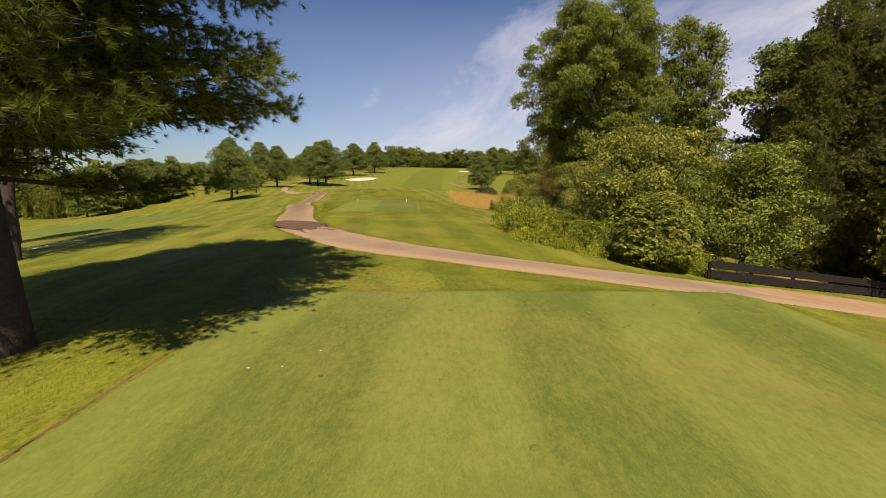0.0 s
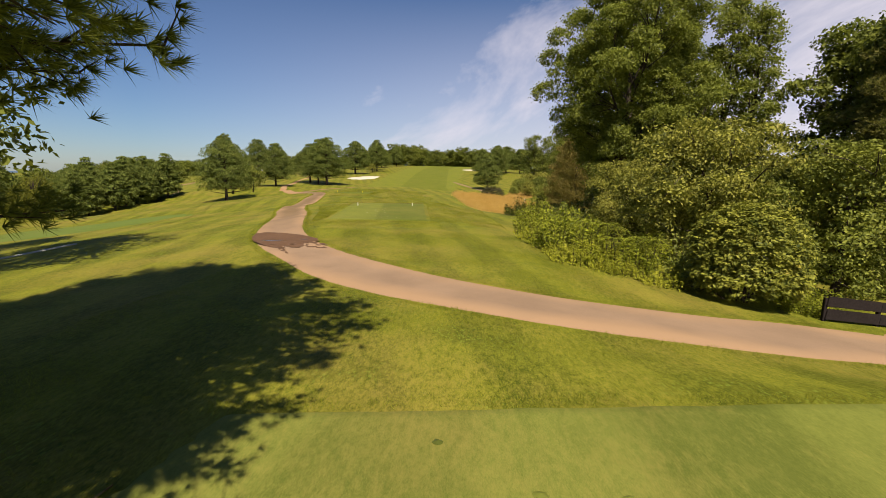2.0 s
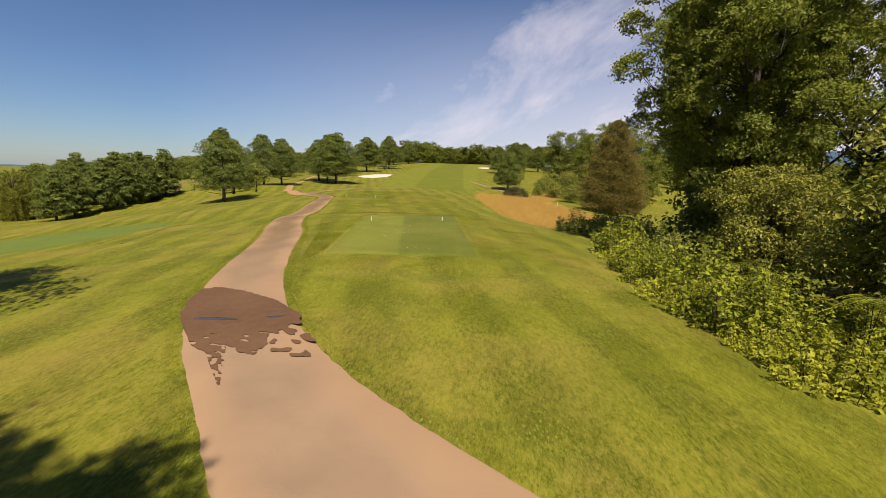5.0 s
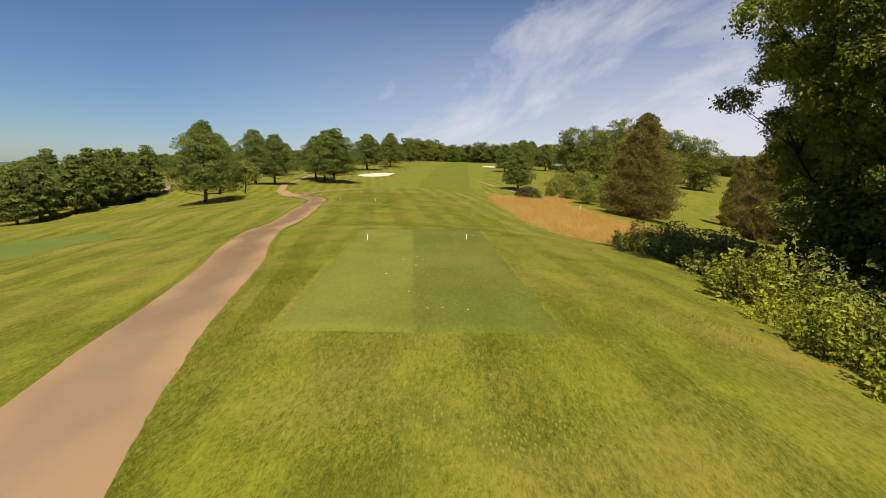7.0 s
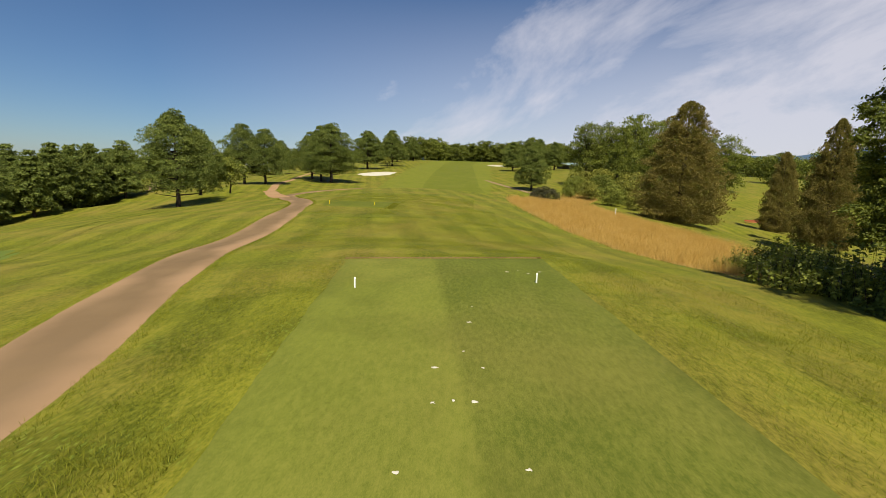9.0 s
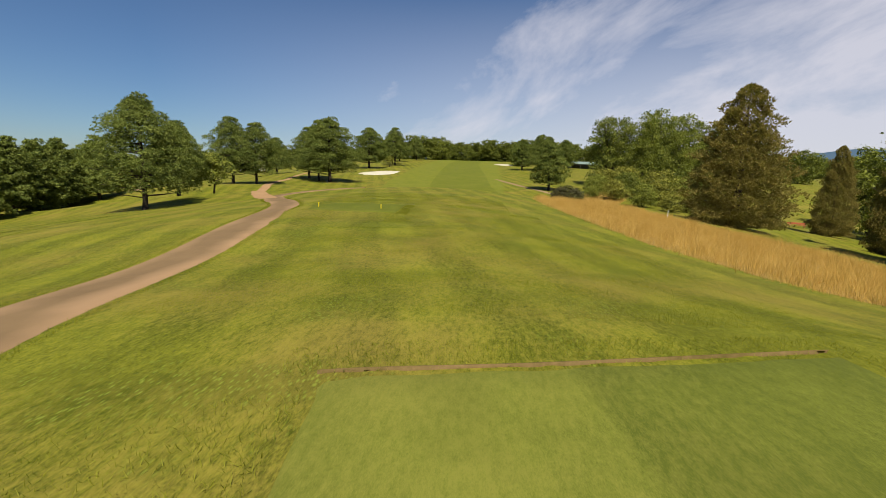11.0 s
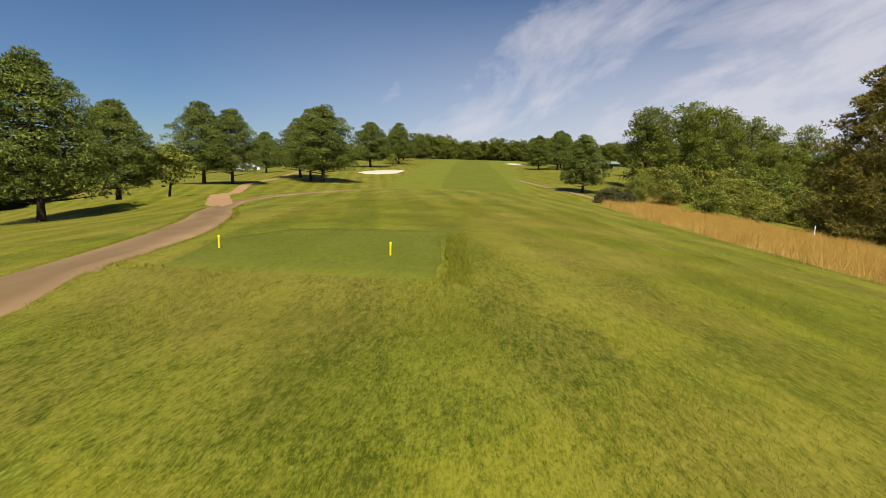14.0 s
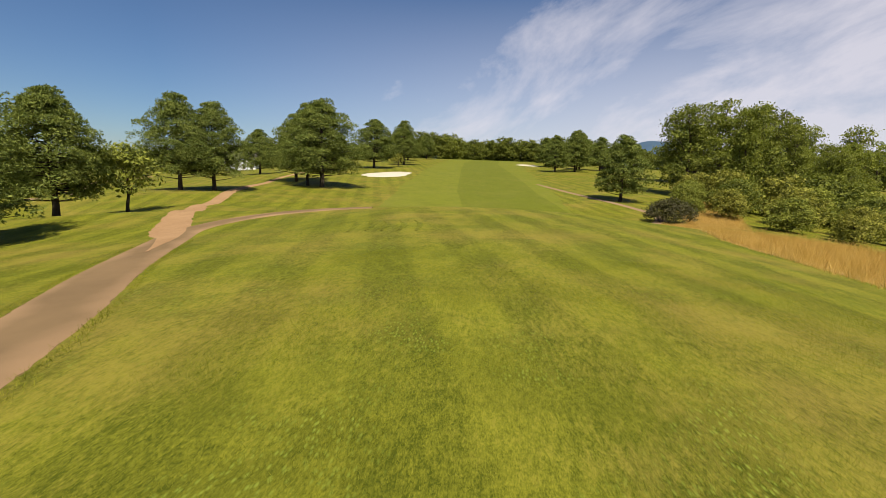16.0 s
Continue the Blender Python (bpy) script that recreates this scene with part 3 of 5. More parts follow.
tagged(blot("long_grass", -14.9, 73.4, 5.4, 2.7, LONG, 0.03, 0, 0.07, 53, 0, 14, 90), "longer dark grass on the slope below the forward tee", "grass", kind="structure")
for bend in ([(-28.2, 47.6), (-31.1, 56.1), (-36.4, 69.3), (-44.9, 88.6)], [(-25.5, 46.4), (-28.7, 55.8), (-35.0, 70.5), (-43.7, 92.0)]):
    tagged(ribbon("mower_line", bend, [(0, 0.3), (0.4, 0.8), (1, 0.5)], LONG, 0.035, 0.6, 0.2, 4, 54), "dark unmown line beside the lower green", "grass", kind="structure")
for k in range(5):
    bend = [(-23.2 + k * 0.95, 108.4 - 0.1 * k), (-22.5 + k * 0.9, 106.2), (-22.2 + k * 0.85, 103.4 + 0.2 * (k % 2))]
    tagged(ribbon("mower_line", bend, [(0, 0.25), (0.5, 0.55), (1, 0.2)], LONG, 0.03, 0.3, 0.12, 4, 55 + k), "short dark mower mark on the crest", "grass", kind="structure")
tagged(blot("bare_soil", 21.0, 19.6, 6.5, 1.9, DUST, 0.078, 10, 0.12, 28), "orange bare soil below the timber fence", "soil", kind="structure")
tagged(sheet_between("upper_meadow", [(13, 146), (19, 166), (27, 190)], [(21, 146), (30, 166), (41, 190)], MEADOW, 0.05, 8, 14, 0.6, 39), "straw-coloured strip climbing past the dark bush", "meadow", kind="structure")
tagged(sheet_between("upper_meadow", [(33, 190), (35, 205), (38, 222)], [(40, 188), (47, 200), (52, 214)], MEADOW, 0.05, 8, 12, 0.6, 29), "straw-coloured strip below the shed", "meadow", kind="structure")


# ---------------------------------------------------------------- trees and shrubs
def broad_tree(name, h, r, lobes, leaf, size, density, seed, label, trunk_r=0.3, per=14, clump=0.45, up=0.5, fork=0.3, twigs=4):
    """A tree that stands at the origin: a forked trunk, limbs into each lobe and a crown of leaves."""
    rng = np.random.default_rng(seed)
    tree = new(name)
    tagged(tree, label, "tree")
    t = Tubes()
    fz = h * fork
    t.add([(0, 0, -0.3), (0.02 * r, 0, fz * 0.5), (0.05 * r, 0.03 * r, fz), (0.05 * r, 0.03 * r, 0.55 * h), (0.05 * r, 0.03 * r, 0.82 * h)], [trunk_r * 1.35, trunk_r, trunk_r * 0.85, trunk_r * 0.55, 0.04], 9)
    step = max(1, len(lobes) // 9)
    forks = []
    for (cx, cy, cz), (rx, ry, rz) in lobes[step // 2::step]:
        a, b = np.array((0.05 * r, 0.03 * r, min(0.8 * h, max(fz, cz * 0.62)))), np.array((cx, cy, cz + rz * 0.35))
        mid = a * 0.45 + b * 0.55 + np.array((0, 0, -0.05 * h)) + rng.normal(size=3) * 0.02 * h
        t.add([a, (a + mid) / 2, mid, (mid + b) / 2 + rng.normal(size=3) * 0.1, b], [trunk_r * 0.4, trunk_r * 0.32, trunk_r * 0.24, trunk_r * 0.15, 0.02], 6)
        forks += [(a + mid) / 2, mid, (mid + b) / 2]
    forks = np.array(forks)
    for (cx, cy, cz), (rx, ry, rz) in lobes:
        b = np.array((cx, cy, cz))
        a = forks[np.argmin(np.linalg.norm(forks - b + (0, 0, 0.1 * h), axis=1))]
        mid = (a + b) / 2 + rng.normal(size=3) * 0.12 - (0, 0, 0.1)
        t.add([a, mid, b], [trunk_r * 0.13, trunk_r * 0.09, 0.015], 5)
        for _ in range(twigs):
            e = b + np.clip(rng.normal(size=3), -1.2, 1.2) * np.array((rx, ry, rz)) * 0.55
            t.add([mid, (mid + e) / 2 + (0, 0, -0.1), e], [trunk_r * 0.08, trunk_r * 0.05, 0.01], 4)
    part("trunk", t.mesh("trunk", BARK), tree)
    pts, outs = lobe_points(lobes, density, rng, clump, per)
    keep = pts[:, 2] > 0.12
    v, f = leaf_quads(pts[keep], size, rng, outs[keep] * 0.8, up)
    part("crown", mesh_of("crown", v, f, leaf), tree)
    return tree


def lobes_for(h, r, base, n, seed, flat=0.8):
    """Lobes of a rounded crown from the height base to h."""
    rng = random.Random(seed)
    out = [((0, 0, base + (h - base) * 0.5), (r * 0.62, r * 0.62, (h - base) * 0.5))]
    for i in range(n):
        a = 2 * math.pi * (i * 0.382 + rng.uniform(-0.06, 0.06)) * 1.0
        k = (i + 0.5) / n
        z = base + (h - base) * (0.12 + 0.76 * k)
        reach = r * (0.62 if k < 0.75 else 0.35) * math.sin(math.pi * (0.22 + 0.66 * k)) * rng.uniform(0.8, 1.1)
        q = r * rng.uniform(0.34, 0.5)
        out.append(((reach * math.cos(a), reach * math.sin(a), z), (q, q, q * flat * 0.85)))
    return out


def needle_fans(centres, ways, length, width, n, rng, cone=0.55):
    """At each centre a brush of n thin needles about the way it points."""
    m = len(centres)
    if m == 0:
        return np.zeros((0, 3)), np.zeros((0, 3), int)
    c, w = np.repeat(centres, n, 0), np.repeat(ways, n, 0)
    d = w + rng.normal(size=(m * n, 3)) * cone
    d /= np.linalg.norm(d, axis=1)[:, None]
    s = np.cross(d, rng.normal(size=(m * n, 3)))
    s /= np.linalg.norm(s, axis=1)[:, None] + 1e-9
    k = (length * rng.uniform(0.6, 1.15, m * n))[:, None]
    tip = c + d * k
    tip[:, 2] -= 0.12 * k[:, 0]
    v = np.stack([c - s * width * 0.5, c + s * width * 0.5, tip], 1).reshape(-1, 3)
    return v, np.arange(3 * m * n).reshape(m * n, 3)


def pine_tree(name, h, r, base, seed, label, needle=0.55, width=0.13, whorls=13, arms=7, tufts=9, fan=11, leaf=None, shape=None, trunk_r=0.28, lean=0.0, near=False, per=3, droop=0.0):
    """A white pine: tiers of reaching boughs, tipped with brushes of needles."""
    rng = np.random.default_rng(seed)
    tree = new(name)
    tagged(tree, label, "tree")
    t = Tubes()
    zs = np.linspace(0, h, 8)
    bend = [(lean * (z / h) ** 2 + 0.12 * math.sin(z * 0.5 + seed), 0.1 * math.cos(z * 0.6 + seed), z - (0.3 if z == 0 else 0)) for z in zs]
    t.add(bend, [trunk_r * (1.25 if i == 0 else 1 - 0.9 * z / h) for i, z in enumerate(zs)], 10)
    centres, ways = [], []
    for i in range(whorls):
        k = (i + 0.35) / whorls
        z = base + (h - base) * k
        reach = r * (shape(k) if shape else (0.72 + 0.28 * math.sin(math.pi * min(1, k * 1.7))) * (1 - k**2.2) ** 0.8 + 0.05)
        for j in range(arms if k < 0.8 else max(4, arms - 2)):
            a = 2 * math.pi * (j / arms + i * 0.37) + rng.normal() * 0.22
            L = reach * (rng.uniform(0.75, 1.0) if near else rng.uniform(0.62, 1.12))
            rise = (0.05 + 0.55 * k**1.5 - droop * (1 - k) ** 2) * L * rng.uniform(0.6, 1.3)
            z0 = z + rng.normal() * (0.45 if near else 0.25)
            px = lean * (z / h) ** 2
            p0 = np.array((px, 0, z0))
            way = np.array((math.cos(a), math.sin(a), 0))
            bow = np.array((rng.normal() * 0.06 * L, rng.normal() * 0.06 * L, -0.05 * L * (1 - k)))
            p1, p2 = p0 + way * L * 0.5 + (0, 0, rise * 0.35) + bow, p0 + way * L + (0, 0, rise)
            t.add([p0, p1, p2], [trunk_r * (0.14 if near else 0.26) * (1 - 0.6 * k), trunk_r * (0.08 if near else 0.16) * (1 - 0.6 * k), 0.01], 5)
            side = np.array((-way[1], way[0], 0))
            m = max(4, int(tufts * (0.4 + 0.6 * L / max(r, 0.1))))
            for s in np.linspace(0.22, 1.0, m):
                spot = p0 * (1 - s) ** 2 + 2 * s * (1 - s) * p1 + s * s * p2
                wide = L * 0.32 * (1.15 - s)
                for _ in range(per):
                    off = min(1.0, max(-1.0, rng.normal() * wide))
                    q = spot + side * off + way * abs(off) * 0.5 + (0, 0, 0.06 + rng.normal() * 0.14 - 0.1 * abs(off) * (1 - k))
                    d = way * 0.9 + side * np.sign(off) * min(1.0, abs(off)) + (0, 0, 0.3)
                    if near and abs(off) > 0.3:
                        t.add([spot, q], [0.012, 0.005], 3)
                    for u in (0.5, 1.0):
                        centres.append(spot + (q - spot) * u + rng.normal(size=3) * 0.06)
                        ways.append(d / np.linalg.norm(d))
    for _ in range(6):
        centres.append(np.array((lean, 0, h)) + rng.normal(size=3) * 0.25)
        ways.append(np.array((0, 0, 1.0)))
    part("trunk", t.mesh("trunk", BARK), tree)
    c, w = np.array(centres), np.array(ways)
    low = (c[:, 2] < (8.5 if near else 1e3)) & (np.hypot(c[:, 0], c[:, 1]) > (0.52 * r if near else -1))
    v, f = needle_fans(c[low], w[low], needle, width, fan, rng)
    if near:
        v2, f2 = needle_fans(c[~low], w[~low], needle * 1.5, width * 3.2, 15, rng)
        f = np.concatenate([f, f2 + len(v)])
        v = np.concatenate([v, v2])
    part("crown", mesh_of("crown", v, f, leaf or NEEDLE), tree)
    return tree


def cedar_tree(name, h, r, base, seed, label, leaf, sprays=5200, spray=0.4, spires=1):
    """A red cedar: a dense ragged cone of small upswept sprays."""
    rng = np.random.default_rng(seed)
    tree = new(name)
    tagged(tree, label, "tree")
    t = Tubes()
    t.add([(0, 0, -0.3), (0.05, 0, h * 0.4), (0, 0.05, h * 0.97)], [r * 0.09, r * 0.06, 0.03], 8)
    k = rng.uniform(0, 1, sprays) ** 1.35
    side = rng.integers(0, 10, sprays)
    tall = np.where(side < 6, 1.0, np.where(side < 8, 0.74, 0.84))
    shift = np.where(side < 6, 0.0, 0.36 * r)
    turn = np.where(side < 8, 0.6, 3.5)
    slim = np.where(side < 6, 1.0, 0.66)
    z = base + (h * tall - base) * k
    a = rng.uniform(0, 2 * math.pi, sprays)
    ragged = 1 + 0.24 * np.sin(5 * a + z * 1.3) + 0.2 * np.sin(3 * a - z * 2.1) + 0.2 * np.sin(z * 3.1 + 2 * a)
    full = r * (np.minimum(1, 0.66 + 1.5 * k)) * (1 - k) ** 0.6 * ragged * slim + 0.12
    rad = full * rng.uniform(0.45, 1.05, sprays) ** 0.5
    c = np.stack([rad * np.cos(a) + shift * np.cos(turn), rad * np.sin(a) + shift * np.sin(turn), z], 1)
    way = np.stack([np.cos(a) * 0.7, np.sin(a) * 0.7, np.full(sprays, 0.75)], 1)
    for i in range(0, sprays, max(1, sprays // 60)):
        t.add([(0, 0, max(0.4, z[i] - full[i] * 0.5)), tuple(c[i])], [0.05, 0.012], 4)
    part("trunk", t.mesh("trunk", BARK), tree)
    v, f = needle_fans(c, way, spray, spray * 0.22, 7, rng, 0.6)
    part("crown", mesh_of("crown", v, f, leaf), tree)
    return tree


def shrub(name, lobes, leaf, size, density, seed, label, up=0.5, per=10, clump=0.22, stems=9, category="shrub", aspect=0.55, inner=0.6):
    rng = np.random.default_rng(seed)
    ob = new(name)
    tagged(ob, label, category)
    t = Tubes()
    for i in range(stems):
        (cx, cy, cz), (rx, ry, rz) = lobes[i % len(lobes)]
        e = np.array((cx, cy, cz)) + rng.normal(size=3) * np.array((rx, ry, rz)) * 0.45
        e[2] = max(e[2], 0.3)
        s = np.array((cx * 0.5, cy * 0.5, -0.15)) + rng.normal(size=3) * (0.15, 0.15, 0)
        t.add([s, (s + e) / 2 + rng.normal(size=3) * 0.08, e], [0.045, 0.03, 0.01], 5)
    part("woody_base", t.mesh("woody_base", BARK), ob)
    pts, outs = lobe_points(lobes, density, rng, clump, per, inner)
    keep = pts[:, 2] > 0.02
    v, f = leaf_quads(pts[keep], size, rng, outs[keep] * 0.9, up, aspect)
    part("leaves", mesh_of("leaves", v, f, leaf), ob)
    return ob


# the pine over the first tee
near_pine = pine_tree("pine_tree", 19.0, 5.25, 3.5, 21, "large white pine with low sweeping boughs beside the tee", 0.19, 0.013, 22, 12, 25, 32, NEEDLE_NEAR,
                      lambda k: (0.93 + 0.42 * min(1.0, max(0.0, (k - 0.14) / 0.24))) * (1 - k**2.4) ** 0.8 + 0.05, 0.36, near=True, per=4, droop=0.08)
stand(near_pine, -5.2, 5.5, 0.05, 10)

def full(k):
    return 0.86 + 0.14 * k / 0.25 if k < 0.25 else max(0.12, 1 - ((k - 0.25) / 0.78) ** 1.9)


def clump_pine(name, h, r, base, seed, label, lobes=110, tufts=170, fan=7, needle=0.25, width=0.06, trunk_r=0.3, leaf=None):
    """A pine seen from some way off: a forked trunk, boughs, and soft rounded clumps of needles."""
    rng = np.random.default_rng(seed)
    tree = new(name)
    tagged(tree, label, "tree")
    t = Tubes()
    t.add([(0, 0, -0.3), (0.1, 0, base * 0.7), (0.05, 0.1, h * 0.45), (0, 0, h * 0.93)], [trunk_r * 1.3, trunk_r, trunk_r * 0.7, 0.05], 9)
    centres, ways = [], []
    for i in range(lobes):
        k = (i + 0.5) / lobes
        tier = (round(k * 11) + 0.5 * k * 11) / 16.5
        z = base + (h - base) * (0.03 + 0.93 * tier) + rng.normal() * 0.12
        a = i * 2.39996 + rng.normal() * 0.25
        lop = 1 + 0.14 * math.sin(2 * a + seed) + 0.1 * math.sin(3 * a + 2 * seed)
        out = r * full(k) * lop * rng.uniform(0.58, 0.95)
        q = r * rng.uniform(0.15, 0.24) * (1.0 if k < 0.8 else 0.8)
        c = np.array((out * math.cos(a), out * math.sin(a), z))
        start = np.array((0.03, 0.03, max(base * 0.8, z - out * rng.uniform(0.0, 0.2))))
        t.add([start, (start + c) / 2 + (0, 0, -0.08), c], [trunk_r * 0.26 * (1 - 0.6 * k), trunk_r * 0.16 * (1 - 0.6 * k), 0.015], 4)
        d = rng.normal(size=(tufts, 3))
        d /= np.linalg.norm(d, axis=1)[:, None]
        d[:, 2] = np.where(d[:, 2] < -0.3, -d[:, 2], d[:, 2])
        s = rng.uniform(0.45, 1.08, tufts)[:, None] ** 0.6
        centres.append(c + d * s * np.array((q * 1.2, q * 1.2, q * 0.8)) + np.array((0, 0, 0.1 * q)))
        ways.append(d * 0.8 + np.array((0.4 * math.cos(a), 0.4 * math.sin(a), 0.5)))
    m = lobes * 16
    kk, aa = rng.uniform(0, 0.95, m), rng.uniform(0, 6.28, m)
    rr = np.array([full(q) for q in kk]) * r * 0.66 * rng.uniform(0.2, 1, m) ** 0.5
    core = np.stack([rr * np.cos(aa), rr * np.sin(aa), base + (h - base) * (0.04 + 0.9 * kk)], 1)
    part("trunk", t.mesh("trunk", BARK), tree)
    c, w = np.concatenate(centres), np.concatenate(ways)
    v, f = needle_fans(c[::3], w[::3], needle * 1.2, width, fan, rng)
    v2, f2 = needle_fans(core, np.stack([np.cos(aa), np.sin(aa), np.full(m, 0.2)], 1), needle * 1.7, width * 2.6, 5, rng)
    v3, f3 = leaf_quads(c, needle * 1.25, rng, w * 1.1, 0.35, 0.42)
    crown = mesh_of("crown", np.concatenate([v, v2, v3]), f.tolist() + (f2 + len(v)).tolist() + (f3 + len(v) + len(v2)).tolist(), leaf or NEEDLE)
    part("crown", crown, tree)
    return tree


# the row of pines along the left-hand bank
PINES = "rounded white pine with bare lower trunk on the mown bank"
pines = [clump_pine("pine_tree", 13.9, 5.9, 2.0, 31, PINES), clump_pine("pine_tree", 12.2, 5.3, 1.8, 32, PINES), clump_pine("pine_tree", 14.2, 5.9, 2.2, 33, PINES)]
for p in pines:
    tagged(p, group="pines along the bank")
stand(pines[0], -50.0, 105.8, 0.1, 20)
stand(pines[1], -57.5, 124.3, 0.1, 70)
stand(pines[2], -62.0, 151.0, 0.1, 0)
ROW = [(2, -57.0, 152.0, 0.93, 140, 1.0), (0, -46.0, 170.5, 1.16, 80, 1.16), (2, -49.5, 172.5, 1.1, 200, 0.8), (2, -55.5, 182.0, 1.0, 200, 1.1), (1, -78.0, 212.0, 1.0, 30, 1.0), (1, -51.5, 242.0, 1.3, 190, 1.1), (2, -46.5, 275.0, 1.22, 50, 1.0),
       (0, -52.0, 300.0, 1.1, 120, 1.0), (1, -53.0, 330.0, 1.1, 300, 1.0), (2, -46.0, 355.0, 1.0, 220, 1.0)]
for k, x, y, size, turn, wide in ROW:
    plant(pines[k], x, y, size, turn, squeeze=wide)
dogwood = broad_tree("dogwood_tree", 6.2, 3.1, lobes_for(6.2, 3.1, 1.9, 9, 4), LEAF_BUSH, 0.42, 0.9, 41, "small low-forked dogwood with layered bright leaves", 0.14, 8, 0.35)
stand(dogwood, -55.0, 130.7, 0.1, 0, 1.25)
small_round = broad_tree("young_tree", 4.6, 2.8, lobes_for(4.6, 2.8, 1.6, 7, 5), LEAF_YELLOW, 0.45, 0.8, 42, "small round yellowish tree near the bunker", 0.12, 8, 0.35)
stand(small_round, -46.0, 258.0, 0.1)

far_pines = [clump_pine("pine_tree", 13.6, 4.4, 1.4, 35 + i, "dark pine in the treeline below the bank", 76, 60, 5, 0.46, 0.15) for i in range(2)]
stand(far_pines[0], -96.0, 124.0, 0.1)
stand(far_pines[1], -90.0, 132.0, 0.1)
for p in far_pines:
    tagged(p, group="pines in the hollow")

# the treeline in the hollow to the left
for x, y, k, s, turn in [(-81, 101, 0, 0.74, 90), (-83, 107.5, 1, 0.78, 20), (-81.5, 114, 0, 0.84, 230), (-84, 121, 1, 0.92, 110), (-86, 128, 0, 1.0, 300), (-88, 134.5, 1, 1.02, 190), (-85.5, 141, 0, 0.95, 60), (-92, 116, 2, 0.9, 170), (-90, 138, 2, 0.88, 210), (-97, 134, 0, 0.9, 250),
                         (-93, 145, 2, 0.85, 290), (-96, 150, 0, 0.85, 330), (-104, 143, 2, 0.85, 15), (-106, 128, 2, 1.0, 175), (-104, 98, 0, 0.8, 30), (-106, 108, 2, 0.85, 80), (-114, 118, 0, 0.95, 10), (-112, 138, 0, 1.0, 60), (-110, 155, 2, 1.05, 10), (-112, 172, 0, 1.0, 33), (-112, 88, 1, 0.85, 73), (-120, 98, 0, 0.95, 133), (-100, 80, 0, 0.7, 200), (-122, 108, 1, 1.0, 20)]:
    plant((*far_pines, pines[1])[k], x, y, s, turn)


def willow_tree(h, r, seed):
    rng = np.random.default_rng(seed)
    tree = new("willow_tree")
    tagged(tree, "yellow-green weeping willow in the hollow", "tree")
    t = Tubes().add([(0, 0, -0.3), (0.1, 0, h * 0.4), (0, 0.1, h * 0.8)], [0.4, 0.3, 0.1], 8)
    pts = []
    domes = [(0, 0, 1.0, 0.62), (0.55, 0.2, 0.8, 0.5), (-0.5, 0.35, 0.86, 0.5), (-0.25, -0.55, 0.72, 0.48), (0.4, -0.5, 0.66, 0.45), (-0.75, -0.1, 0.55, 0.4)]
    for i in range(330):
        dx, dy, tall, wide = domes[i % len(domes)]
        a, k = rng.uniform(0, 6.28), rng.uniform(0.05, 1) ** 0.5
        top = np.array((r * (dx + wide * k * math.cos(a)), r * (dy + wide * k * math.sin(a)), h * tall * (1 - 0.26 * k * k) * rng.uniform(0.94, 1.04)))
        if i % 8 == 0:
            t.add([(0, 0, h * 0.45), top * (0.6, 0.6, 0.95), top], [0.1, 0.06, 0.02], 5)
        fall = np.linspace(0, h * tall * rng.uniform(0.35, 0.9), 24)
        pts.append(np.stack([top[0] + fall * 0.06 * math.cos(a), top[1] + fall * 0.06 * math.sin(a), np.maximum(0.3, top[2] - fall)], 1).repeat(3, 0) + rng.normal(size=(72, 3)) * (0.16, 0.16, 0.1))
    part("trunk", t.mesh("trunk", BARK), tree)
    v, f = leaf_quads(np.concatenate(pts), 0.46, rng, None, 0.0, 0.3, 1.5)
    part("crown", mesh_of("crown", v, f, WILLOW), tree)
    return tree


stand(willow_tree(10.5, 4.6, 51), -93.0, 105.0)

# the tree below the first tee on the left
corner_tree = broad_tree("corner_tree", 17.0, 4.8, lobes_for(17.0, 4.8, 2.4, 15, 6), LEAF_DARK, 0.3, 1.2, 43, "dark leafy tree with a red-brown trunk on the bank", 0.22, 10, 0.35)
stand(corner_tree, -20.6, 21.4, 0.1, 0, 1.3)
# extra tree, placed mostly out of view to carry the bank's shadow farther
plant(corner_tree, -31.0, 32.5, 0.8, 130, "leafy tree added mostly out of view, to cast shadow on the bank")

# the wooded edge on the right
def lobes_open(h, r, base, n, seed, small=0.2, big=0.3):
    """Many separate small lobes over a tall crown, with gaps of sky between them."""
    rng = random.Random(seed)
    out = []
    for i in range(n):
        k = (i + 0.5) / n
        z = base + (h - base) * (0.04 + 0.9 * k)
        reach = r * math.sin(math.pi * (0.2 + 0.68 * k)) ** 0.7 * rng.uniform(0.25, 0.92)
        a = i * 2.4 + rng.uniform(-0.5, 0.5)
        q = r * rng.uniform(small, big)
        out.append(((reach * math.cos(a), reach * math.sin(a), z), (q * 1.15, q * 1.15, q * 0.75)))
    return out


